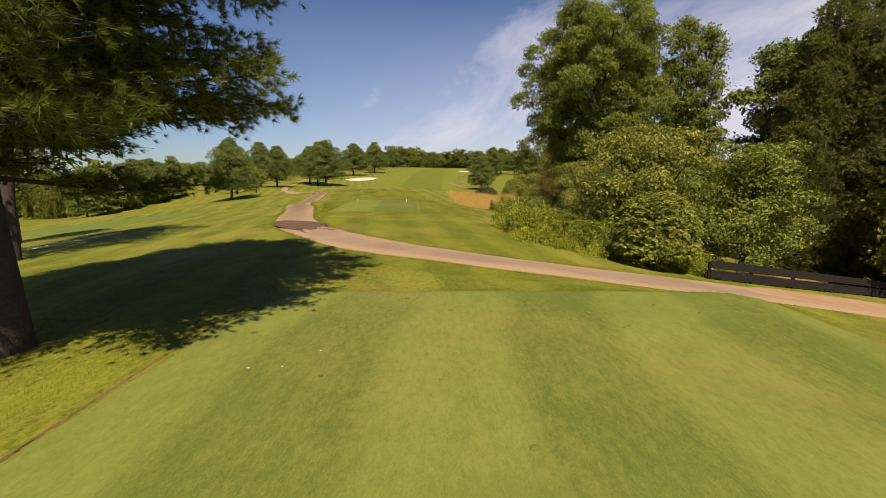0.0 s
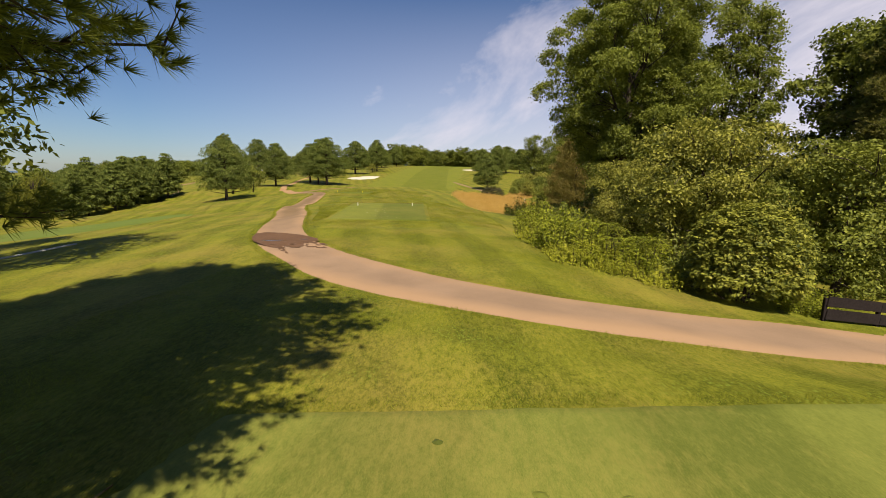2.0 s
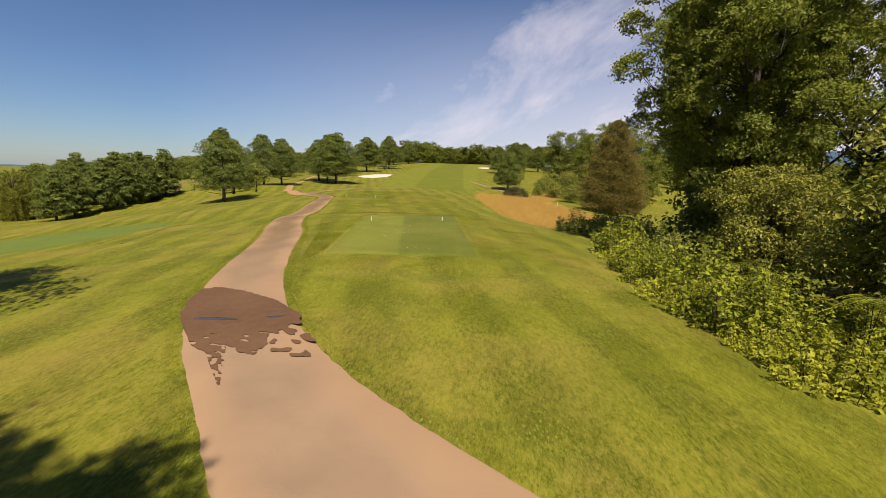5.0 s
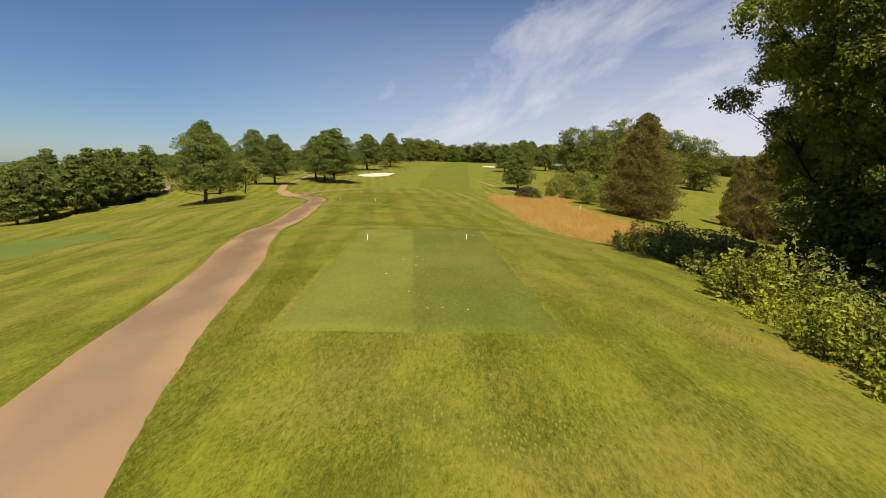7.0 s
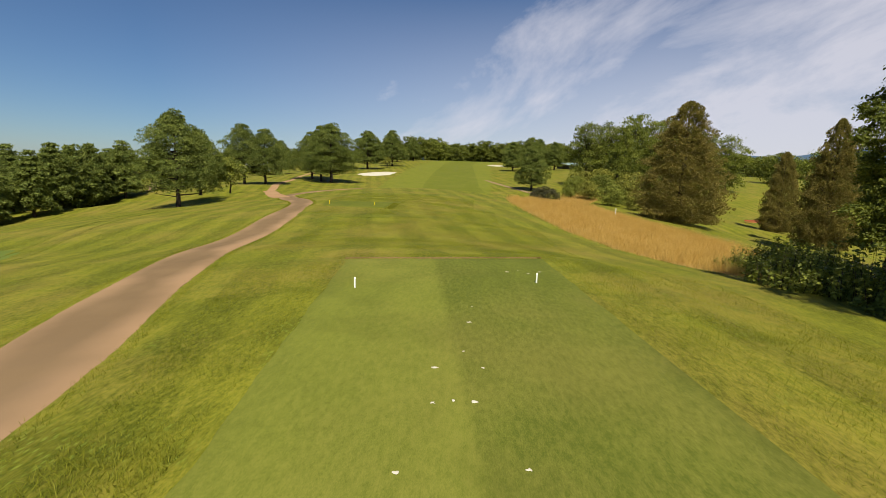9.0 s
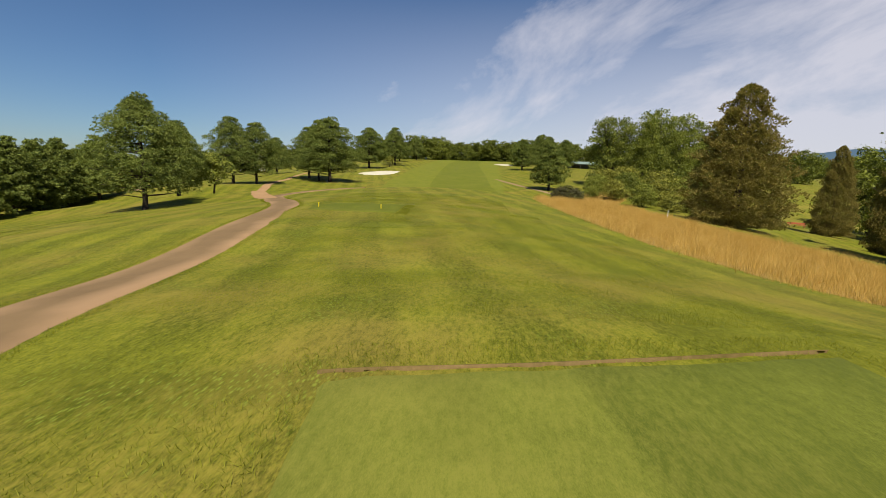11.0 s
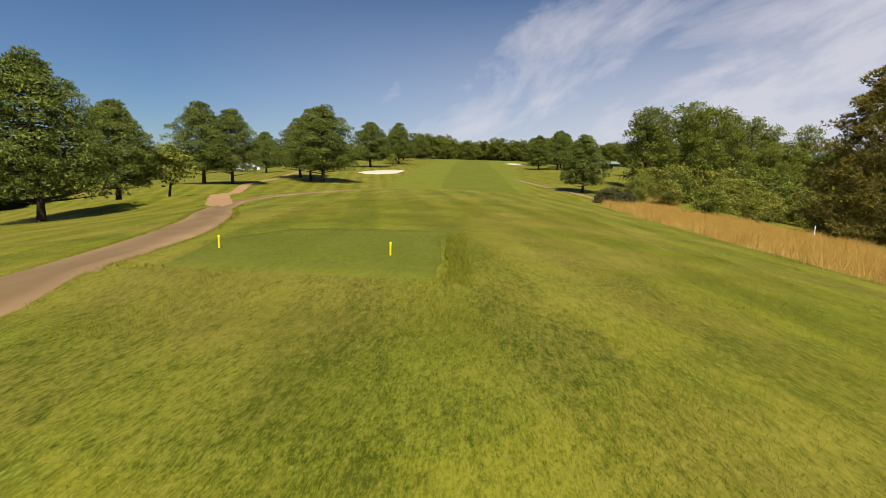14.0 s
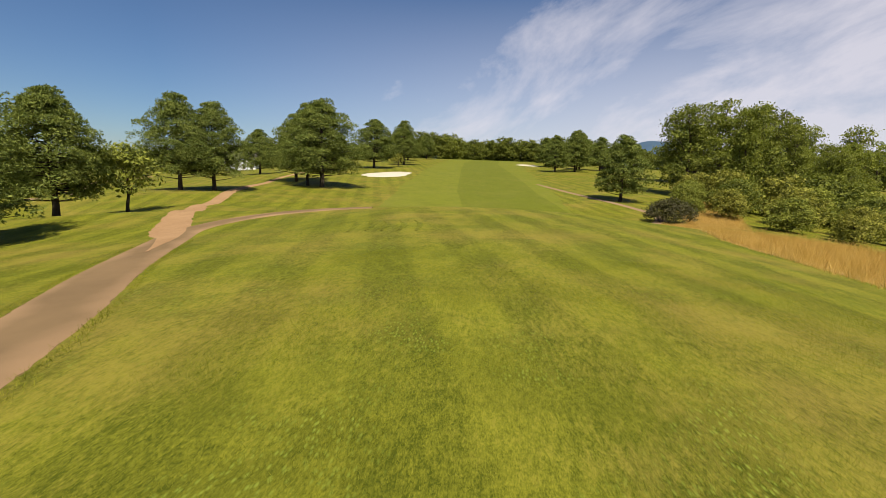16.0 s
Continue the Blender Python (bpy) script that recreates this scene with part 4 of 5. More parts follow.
def lobes_crown(h, r, base, n, seed, small=0.13, big=0.22, narrow=0.6):
    """Lobes spread evenly over the skin of a tall uneven crown, and some within it."""
    rng = random.Random(seed)
    out = []
    for i in range(n):
        k = (i + 0.5) / n
        a = i * 2.39996 + rng.uniform(-0.3, 0.3)
        flare = 0.62 + 0.38 * min(1.0, k / 0.45)
        swell = 1 + 0.16 * math.sin(2 * a + seed) + 0.14 * math.sin(3 * a + 5 * k + seed) + 0.1 * math.sin(9 * k + a)
        reach = r * flare * math.sin(math.pi * (0.2 + 0.7 * k)) ** narrow * swell * (rng.uniform(0.68, 0.97) if i % 4 else rng.uniform(0.2, 0.6))
        q = r * rng.uniform(small, big)
        out.append(((reach * math.cos(a), reach * math.sin(a), base + (h - base) * (0.03 + 0.9 * k)), (q * 1.1, q * 1.1, q * 0.85)))
    return out


big_oak = broad_tree("oak_tree", 21.5, 6.6, lobes_crown(21.8, 6.7, 6.0, 104, 60, 0.12, 0.2) + lobes_open(9.0, 2.6, 3.0, 10, 61, 0.3, 0.42), LEAF_OAK, 0.21, 6.0, 61, "tall spreading oak above the thicket", 0.34, 13, 0.21, 0.3, 0.25, 1)
stand(big_oak, 15.2, 45.0, 0.2)
plant(big_oak, 20.0, 54.5, 1.0, 235, "tall oak behind the thicket")
tulip = broad_tree("tulip_tree", 22.0, 2.6, lobes_crown(22.5, 2.1, 4.0, 46, 66, 0.26, 0.4, 1.1), LEAF_OAK, 0.27, 4.0, 62, "narrow pointed tree rising behind the thicket", 0.25, 13, 0.26)
stand(tulip, 24.2, 46.5, 0.2)
plant(tulip, 26.6, 46.0, 0.97, 100)
cherry = broad_tree("cherry_tree", 8.6, 5.0, lobes_for(8.0, 4.4, 0.9, 5, 7) + lobes_open(8.6, 5.3, 0.8, 44, 7, 0.12, 0.21), LEAF_YELLOW, 0.2, 3.4, 63, "drooping yellow-green cherry in the thicket", 0.2, 13, 0.24, 0.3, 0.16, 1)
stand(cherry, 15.2, 30.5, 0.2)
plant(cherry, 14.6, 40.5, 0.75, 200, "low leafy sapling under the oak")
vine_tree = broad_tree("vine_tree", 8.2, 3.8, lobes_for(7.6, 3.2, 0.3, 5, 8) + lobes_open(8.2, 4.0, 0.2, 40, 8, 0.14, 0.24), LEAF_BUSH, 0.19, 3.6, 64, "tree smothered in creeping vine beside the fence", 0.2, 13, 0.22, 0.35, 0.2, 1)
stand(vine_tree, 20.5, 27.5, 0.2)
edge_tree = broad_tree("edge_tree", 10.5, 3.6, lobes_for(10.5, 3.6, 0.6, 13, 9), LEAF_YELLOW, 0.26, 2.2, 65, "light-leaved tree hanging over the fence", 0.2, 12, 0.34, 0.3, 0.2)
stand(edge_tree, 29.5, 24.5, 0.2)
DARKC = "tall dark cedar behind the fence"
dark_cedar = cedar_tree("cedar_tree", 20.0, 4.6, 0.6, 71, DARKC, CEDAR_DARK, 17000, 0.32)
stand(dark_cedar, 29.0, 33.5, 0.2)
for x, y, s, turn in [(32.5, 30.0, 1.15, 90), (38.0, 28.0, 1.1, 300), (35.0, 38.0, 1.2, 30), (26.5, 31.0, 0.5, 120)]:
    plant(dark_cedar, x, y, s, turn)
hickory = broad_tree("hickory_tree", 18.5, 4.6, lobes_open(18.5, 4.8, 2.0, 34, 67, 0.24, 0.36), LEAF_DARK, 0.34, 2.6, 68, "dark hickory crowding the cedars", 0.3, 13, 0.34)
stand(hickory, 32.0, 37.0, 0.2)
plant(hickory, 33.0, 44.0, 1.1, 100)
round_bush = shrub("round_bush", [((0, 0, 2.1), (2.15, 2.15, 2.1)), ((0, 0, 1.3), (2.2, 2.2, 1.3))], LEAF_ROUND, 0.17, 16.0, 81, "neat rounded burning bush with tiered leaves", 1.5, 12, 0.1, inner=0.86)
stand(round_bush, 12.85, 22.3, 0.1, 0, 0.94)

# broad trees and cedars farther along on the right
red_cedar = cedar_tree("cedar_tree", 17.5, 6.3, 0.4, 72, "massive brownish red cedar in the dry grass", CEDAR, 17000, 0.42)
stand(red_cedar, 29.2, 117.5, 0.2, 0, 1.12)
plant(red_cedar, 54.0, 119.0, 1.22, 80, "dark olive cedar on the lower slope", squeeze=0.6)
plant(red_cedar, 62.2, 144.5, 1.0, 150, "slim red cedar below the dry grass", squeeze=0.6)
far_broad = [broad_tree("broadleaf_tree", 16.0, 5.6, lobes_for(13.5, 4.2, 0.8, 4, 20 + i) + lobes_open(16.5, 5.6, 0.6, 34, 20 + i, 0.17, 0.3), LEAF_DARK if i % 2 else LEAF_OAK, 0.5, 0.8, 90 + i, "full broadleaf tree in the far wood", 0.3, 10, 0.5) for i in range(3)]
poplar = broad_tree("poplar_tree", 36.0, 8.0, lobes_open(36.0, 8.0, 2.5, 74, 140, 0.15, 0.25), LEAF_DARK, 0.55, 1.1, 141, "tall dark poplar beyond the cedars", 0.5, 12, 0.5, 0.5, 0.2, 1)
stand(poplar, 47.0, 98.0, 0.3, 30, 0.78)
stand(far_broad[0], 92.0, 226.0, 0.3, 30, 1.3)
stand(far_broad[1], 49.0, 238.0, 0.3, 30, 1.4)
stand(far_broad[2], 65.0, 247.0, 0.3, 60, 1.7)
for k, x, y, size in [(0, 76, 250, 1.65), (1, 88, 256, 1.55), (2, 100, 262, 1.45), (1, 56, 244, 0.9), (0, 70, 228, 0.7), (2, 84, 236, 0.8), (1, 98, 244, 0.8),
                      (2, 60, 225, 0.5), (1, 76, 222, 0.45), (2, 90, 226, 0.5), (0, 80, 150, 1.5), (1, 88, 168, 1.3), (1, 30.5, 190, 1.25), (2, 64, 192, 1.0)]:
    plant(far_broad[k], x, y, size, x * 7 % 360, group="trees of the wood beyond the dry grass")
thicket = [broad_tree("thicket_bush", 6.4, 4.4, lobes_for(6.4, 4.4, 0.0, 13, 130 + i), m, 0.42, 1.0, 132 + i, "dense bushy tree at the edge of the dry grass", 0.16, 9, 0.4, 0.5, 0.12) for i, m in enumerate((LEAF_BUSH, LEAF_YELLOW, LEAF_DARK))]
for i, (k, x, y, size) in enumerate([(0, 27, 148, 0.6), (1, 33, 156, 0.75), (2, 41, 152, 0.8), (1, 24, 158, 0.6), (2, 29, 166, 0.75), (0, 48, 160, 0.9), (1, 38, 168, 0.95), (1, 30, 141, 0.45), (2, 50, 170, 1.0), (1, 35, 146, 0.6), (2, 46, 172, 1.1), (0, 24, 172, 0.6), (1, 40, 143, 0.5), (0, 44, 148, 0.6), (0, 22, 169, 0.55), (1, 26, 175, 0.75), (0, 19.5, 160, 0.35), (1, 30, 172, 0.9), (0, 42, 166, 0.8)]):
    size *= 1.25
    ob = stand(thicket[k], x, y, 0.15, x * 31, size) if i < 3 else plant(thicket[k], x, y, size, x * 31 % 360)
    tagged(ob, group="bushes beyond the dry grass")
for x, y, size in ((17.5, 50.0, 1.0), (17.6, 44.5, 0.95), (20.5, 39.5, 1.05)):
    plant(thicket[2], x, y, size, x * 47 % 360, "dark bush in the shade under the oak")
for k, x, y, size, thin in ((0, 37, 179, 1.25, 0.75), (1, 41.5, 183, 1.3, 0.72), (0, 46.5, 180, 1.12, 0.68), (2, 51.5, 176, 0.95, 0.66), (1, 56, 178, 0.72, 0.66)):
    plant(far_broad[k], x, y, size, x * 13 % 360, group="trees of the wood beyond the dry grass", squeeze=thin)
wood = [broad_tree("wood_tree", 13.0, 6.4, lobes_crown(13, 6.2, 0.0, 26, 120 + i, 0.24, 0.36, 0.5), (LEAF_DARK, LEAF_OAK, LEAF_DARK)[i], 0.8, 0.55, 125 + i, "tree of the wood along the skyline", 0.3, 7, 0.55, twigs=0) for i in range(3)]
stand(wood[0], -70, 440, 0.5)
stand(wood[1], 40, 430, 0.5)
stand(wood[2], -10, 446, 0.5)
for i in range(190):
    rng = random.Random(700 + i)
    x = -330 + i * 3.6 + rng.uniform(-3, 3)
    y = 405 + rng.uniform(0, 60) + abs(x) * 0.05
    low = 0.85 if x < -60 else 1.0
    plant(wood[i % 3], x, y, rng.uniform(0.9, 1.5) * low, rng.uniform(0, 360), group="trees on the skyline", sink=0.6, squeeze=rng.uniform(0.9, 1.3))
for i in range(46):
    rng = random.Random(900 + i)
    x, y = (-128 - rng.uniform(0, 90), 70 + i * 5.5) if i < 26 else (150 + rng.uniform(0, 80), 130 + (i - 26) * 9)
    plant(wood[i % 3], x, y, rng.uniform(0.75, 1.0) if i < 26 else rng.uniform(0.9, 1.3), rng.uniform(0, 360), "tree of the woods across the valley", "trees across the valleys", 0.6)
for i in range(16):
    rng = random.Random(950 + i)
    plant(wood[i % 3], -150 - rng.uniform(0, 60), 95 + i * 15, rng.uniform(0.7, 0.95), rng.uniform(0, 360), "tree of the woods across the valley", "trees across the valleys", 0.6)
lone_pine = clump_pine("pine_tree", 12.2, 4.9, 1.5, 34, "lone pine at the edge of the fairway", 84, 90, 6, 0.32, 0.1)
stand(lone_pine, 11.2, 172.0, 0.1)
for x, y, s, turn in [(13, 262, 1.1, 60), (22, 270, 1.3, 200), (30, 300, 1.3, 100), (16, 310, 1.1, 10), (38, 296, 1.2, 40), (26, 286, 1.0, 150)]:
    plant(lone_pine, x, y, s, turn)
dusky = shrub("dusky_bush", [((0, 0, 1.7), (3.3, 2.4, 1.8)), ((1.2, 0, 1.4), (2.3, 2.0, 1.5)), ((-1.4, 0.3, 1.3), (2.0, 1.8, 1.4))], LEAF_PURPLE, 0.34, 2.2, 82, "dark purplish bush at the path's bend", 0.6, 10, 0.3)
stand(dusky, 11.6, 149.5, 0.1)

# the shrubs along the grass edge


def weed_clump(leaf, size, seed, label, stems=64, per=30, tall=1.5, wide=1.25):
    """Rank weeds: upright leafy stems of uneven height, crowded together."""
    rng = np.random.default_rng(seed)
    ob = new("weed_bush")
    tagged(ob, label, "shrub")
    t, pts, outs = Tubes(), [], []
    for i in range(stems):
        a, d = rng.uniform(0, 6.28), wide * rng.uniform(0, 1) ** 0.6
        h = tall * rng.uniform(0.3, 1.0) * (1.15 - 0.6 * (d / wide) ** 2)
        foot = np.array((d * math.cos(a), d * math.sin(a), -0.12))
        top = foot + np.array((rng.normal() * 0.14 + 0.16 * math.cos(a), rng.normal() * 0.14 + 0.16 * math.sin(a), h + 0.12))
        t.add([foot, (foot + top) / 2 + rng.normal(size=3) * 0.03, top], [0.012, 0.009, 0.003], 3)
        s = rng.uniform(0.25, 1.02, per)[:, None]
        turn = rng.uniform(0, 6.28, per)
        reach = (size * (1.5 - 0.9 * s[:, 0]))
        o = np.stack([np.cos(turn), np.sin(turn), np.zeros(per)], 1)
        pts.append(foot + (top - foot) * s + o * reach[:, None])
        outs.append(o * 0.5)
    part("woody_base", t.mesh("woody_base", BARK), ob)
    p, o = np.concatenate(pts), np.concatenate(outs)
    keep = p[:, 2] > 0.02
    v, f = leaf_quads(p[keep], size, rng, o[keep], 1.1, 0.6)
    part("leaves", mesh_of("leaves", v, f, leaf), ob)
    return ob


weed = [weed_clump(m, s, 83 + i, l, n, 30, h) for i, (m, s, l, n, h) in enumerate([(LEAF_WEED, 0.14, "rank green bush on the mown edge", 84, 1.75), (LEAF_LIGHT, 0.12, "low yellow-green weeds on the mown edge", 84, 1.1), (LEAF_BUSH, 0.16, "dark green bramble on the slope", 84, 1.7)])]
SHRUBS = [(10.2, 23.4, 1, 0.8), (8.5, 24.6, 1, 0.85), (7.4, 26.0, 1, 0.9), (6.8, 27.8, 1, 0.8), (9.6, 25.6, 0, 0.9), (8.3, 27.4, 1, 1.05), (7.0, 29.8, 0, 1.05), (6.6, 32.2, 1, 1.15), (6.7, 34.8, 0, 1.15), (8.6, 30.2, 0, 1.25),
          (8.4, 33.5, 0, 1.35), (7.0, 37.6, 0, 1.1), (7.4, 40.4, 1, 1.0), (8.8, 36.8, 2, 1.3), (9.2, 40.6, 2, 1.2), (8.2, 43.4, 0, 1.1), (8.8, 46.2, 0, 1.1), (10.4, 44.2, 2, 1.3), (9.2, 49.2, 2, 1.15), (9.8, 52.4, 2, 1.1),
          (10.4, 55.8, 2, 1.1), (11.8, 50.4, 2, 1.3), (11.0, 59.2, 2, 1.05), (12.0, 63.0, 2, 0.95), (13.6, 62.2, 2, 1.0), (11.6, 28.8, 0, 1.2), (12.5, 26.0, 2, 1.1), (15.4, 24.2, 0, 0.9), (15.0, 40.0, 2, 1.4), (13.0, 55.0, 2, 1.3), (15.0, 58.5, 2, 1.3), (10.4, 64.8, 2, 1.15), (12.4, 66.6, 2, 1.22), (14.8, 69.0, 2, 1.22), (17.4, 71.6, 2, 1.15), (21.0, 75.0, 2, 1.15), (24.8, 78.0, 2, 1.22), (14.5, 65.0, 2, 1.08), (8.2, 57.6, 2, 1.1), (14.7, 21.8, 0, 0.6), (15.6, 22.2, 0, 0.7)]
for ob, (x, y, k, s) in zip((weed[1], weed[0], weed[2]), (SHRUBS[0], SHRUBS[4], SHRUBS[13])):
    ob.matrix_basis = pose(x, y, land(x, y) - 0.1, 0, 0, x * 50) @ Matrix.Scale(s, 4)
for i, (x, y, k, s) in enumerate(SHRUBS):
    s *= 0.75 + 0.5 * random.Random(i).random()
    if i not in (0, 4, 13):
        plant(weed[k], x, y, s, i * 67 % 360, group="shrubs along the edge", sink=0.1)


def sumac(x, y, size, seed):
    """A sumac: bare stems, each topped by a whorl of arching feathered fronds."""
    rng = np.random.default_rng(seed)
    ob = new("sumac_bush")
    tagged(ob, "young sumac with long feathered fronds among the weeds", "shrub")
    t, v, f = Tubes(), [], []
    for s in range(5):
        foot = np.array((rng.normal() * 0.35, rng.normal() * 0.35, -0.1))
        top = foot + np.array((rng.normal() * 0.2, rng.normal() * 0.2, rng.uniform(1.3, 1.9)))
        t.add([foot, (foot + top) / 2 + rng.normal(size=3) * 0.04, top], [0.02, 0.015, 0.008], 5)
        for k in range(10):
            a, long = k * 2.4 + rng.normal() * 0.2, rng.uniform(0.55, 0.8)
            way, side = np.array((math.cos(a), math.sin(a), 0)), np.array((-math.sin(a), math.cos(a), 0))
            lift = rng.uniform(0.1, 0.6)
            arch = [top + way * long * q + np.array((0, 0, long * (lift * q - 0.75 * q * q))) for q in np.linspace(0, 1, 12)]
            t.add([arch[0], arch[5], arch[11]], [0.006, 0.005, 0.002], 3)
            for i, p in enumerate(arch[1:], 1):
                leaf = 0.17 * math.sin(math.pi * (0.18 + 0.75 * i / 11))
                for sgn in (-1, 1):
                    tip = p + side * sgn * leaf + way * leaf * 0.45 - np.array((0, 0, leaf * 0.3))
                    mid, n = (p + tip) / 2, len(v)
                    v += [tuple(p), tuple(mid + way * 0.022), tuple(tip), tuple(mid - way * 0.022)]
                    f.append((n, n + 1, n + 2, n + 3))
    part("woody_base", t.mesh("woody_base", BARK), ob)
    part("foliage", mesh_of("foliage", v, f, LEAF_WEED), ob)
    stand(ob, x, y, 0.05, seed * 40, size)


sumac(9.0, 27.0, 1.15, 3)
sumac(10.3, 26.0, 1.0, 4)
sumac(9.0, 31.5, 1.1, 5)


# ---------------------------------------------------------------- tall dry grass
def blades(name, places, height, width, seed, material, lean=0.25, thin=False):
    rng = np.random.default_rng(seed)
    p = np.array(places)
    n = len(p)
    if thin:
        a = rng.uniform(0, 2 * math.pi, n)
        s = np.stack([np.cos(a), np.sin(a), np.zeros(n)], 1) * width
        tip = p + np.stack([rng.normal(size=n) * lean, rng.normal(size=n) * lean, rng.uniform(0.5, 1.2, n)], 1) * height * np.array([0.85 + 0.7 * noise.noise(Vector((q[0] * 0.45, q[1] * 0.45, 1.0))) for q in places])[:, None]
        v = np.stack([p - s, p + s, tip], 1).reshape(-1, 3)
        return part(name, mesh_of(name, v, np.arange(3 * n).reshape(n, 3), material))
    a = rng.uniform(0, 2 * math.pi, n)
    side = np.stack([np.cos(a), np.sin(a), np.zeros(n)], 1)
    h = (height * rng.uniform(0.55, 1.15, n))[:, None]
    w = (width * rng.uniform(0.6, 1.4, n))[:, None]
    bend = np.stack([rng.normal(size=n), rng.normal(size=n), np.zeros(n)], 1) * lean
    mid = p + np.array((0, 0, 0.55)) * h + bend * h * 0.35
    tip = p + np.array((0, 0, 1)) * h + bend * h
    v = np.stack([p - side * w, p + side * w, mid + side * w * 0.8, mid - side * w * 0.8, tip], 1).reshape(-1, 3)
    k = np.arange(n)[:, None] * 5
    f = [tuple(q) for q in np.concatenate([k, k + 1, k + 2, k + 3], 1).tolist()] + [tuple(q) for q in np.concatenate([k + 3, k + 2, k + 4], 1).tolist()]
    return part(name, mesh_of(name, v, f, material))


def scatter_between(left, right, count, seed, spill=0.0):
    rng = random.Random(seed)
    out = []
    for _ in range(count):
        s = rng.random() * (len(left) - 1)
        i = min(int(s), len(left) - 2)
        a, b = Vector(left[i]).lerp(Vector(left[i + 1]), s - i), Vector(right[i]).lerp(Vector(right[i + 1]), s - i)
        q = a.lerp(b, rng.random()) + Vector((rng.gauss(0, spill), rng.gauss(0, spill)))
        out.append((q.x, q.y, land(q.x, q.y)))
    return out


MEADOW_IN = [(8.5, 61), (4.1, 68), (2.4, 80), (1.3, 90), (0.2, 102), (0.4, 113), (4.5, 128), (8.5, 144)]
MEADOW_OUT = [(22, 66), (24, 80), (23, 90), (21, 98), (19, 106), (17, 114), (16, 130), (14, 148)]
tagged(blades("tall_grass", scatter_between(MEADOW_IN, MEADOW_OUT, 150000, 91, 0.3) + scatter_between([(13, 146), (19, 166), (28, 188)], [(21, 146), (30, 166), (40, 188)], 25000, 95), 0.72, 0.008, 92, STRAW, 0.35, True), "tall golden dry grass left unmown", "grass", kind="stuff")


# ---------------------------------------------------------------- markers, fence and buildings
def tee_marker(x, y, paint, label, turn=0):
    ob = new("tee_marker")
    tagged(ob, label, "tee marker")
    post = Tubes().add([(0, 0, -0.05), (0, 0, 0.30), (0.0, 0, 0.335), (0, 0, 0.345)], [0.026, 0.026, 0.024, 0.01], 14)
    part("post", post.mesh("post", paint), ob)
    cap = Tubes().add([(0, 0, 0.285), (0, 0, 0.345), (0, 0, 0.352)], [0.029, 0.029, 0.016], 14)
    part("cap", cap.mesh("cap", paint), ob)
    stand(ob, x, y, -0.04, turn, 0.88)
    return ob


for x, y in ((-8.4, 49.6), (-3.2, 51.2)):
    tagged(tee_marker(x, y, WHITE_PAINT, "short white post marking the tee"), group="white tee markers")
for x, y in ((-17.8, 77.7), (-13.8, 77.72)):
    tagged(tee_marker(x, y, YELLOW_PAINT, "short yellow post marking the tee"), group="yellow tee markers")


def board_fence(points):
    """Two broad black boards nailed to square posts."""
    fence = new("board_fence")
    tagged(fence, "low black timber fence of broad boards beside the path", "fence")
    step, zs = 2.4, ((0.2, 0.40), (0.68, 0.38))
    line = along_line(points, step)
    spots = [Vector((p.x, p.y, land(p.x, p.y))) for p in line]
    for a in spots:
        part("post", box_mesh("post", (0.12, 0.12, 1.0), FENCE_WOOD, 0.01), fence).matrix_basis = Matrix.Translation(a + Vector((0, 0, 0.36)))
    for a, b in zip(spots, spots[1:]):
        d = b - a
        for z, hgt in zs:
            m = box_mesh("board", (d.length - 0.004, 0.04, hgt), FENCE_WOOD, 0.008)
            part("board", m, fence).matrix_basis = Matrix.Translation((a + b) / 2 + Vector((0, 0, z + 0.08))) @ d.to_track_quat("X", "Z").to_matrix().to_4x4() @ Matrix.Translation((0, -0.085, 0))
    return fence


board_fence([(15.0, 20.9), (20, 22.2), (26, 24.6), (34, 28.0)])


def shed(x, y, turn):
    ob = new("shed")
    tagged(ob, "long low shed with a pale green sheet roof", "shed")
    bm = bmesh.new()
    prof = [(-4.2, 2.5), (0, 3.9), (4.2, 2.5), (4.2, 2.4), (0, 3.78), (-4.2, 2.4)]
    rings = [[bm.verts.new((xx, p, q)) for p, q in prof] for xx in (-8.5, 8.5)]
    for i in range(6):
        bm.faces.new((rings[0][i], rings[0][(i + 1) % 6], rings[1][(i + 1) % 6], rings[1][i]))
    bm.faces.new(rings[0][::-1]), bm.faces.new(rings[1])
    part("roof", bm_mesh("roof", bm, ROOF), ob)
    for xx in (-7.8, -2.6, 2.6, 7.8):
        for yy in (-3.6, 3.6):
            part("post", box_mesh("post", (0.2, 0.2, 2.6), SIDING, 0.01, (xx, yy, 1.2)), ob)
    part("wall", box_mesh("wall", (15.6, 0.15, 2.45), SIDING, 0.01, (0, 3.4, 1.2)), ob)
    return stand(ob, x, y, 0.05, turn)


shed(52.0, 318.0, 8)


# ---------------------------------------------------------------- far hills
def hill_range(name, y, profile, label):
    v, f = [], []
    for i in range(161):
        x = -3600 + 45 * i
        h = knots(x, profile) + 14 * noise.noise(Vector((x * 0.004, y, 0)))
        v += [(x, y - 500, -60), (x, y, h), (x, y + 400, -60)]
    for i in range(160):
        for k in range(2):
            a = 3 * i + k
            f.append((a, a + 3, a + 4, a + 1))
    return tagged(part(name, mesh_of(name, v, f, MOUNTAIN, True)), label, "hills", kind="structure")


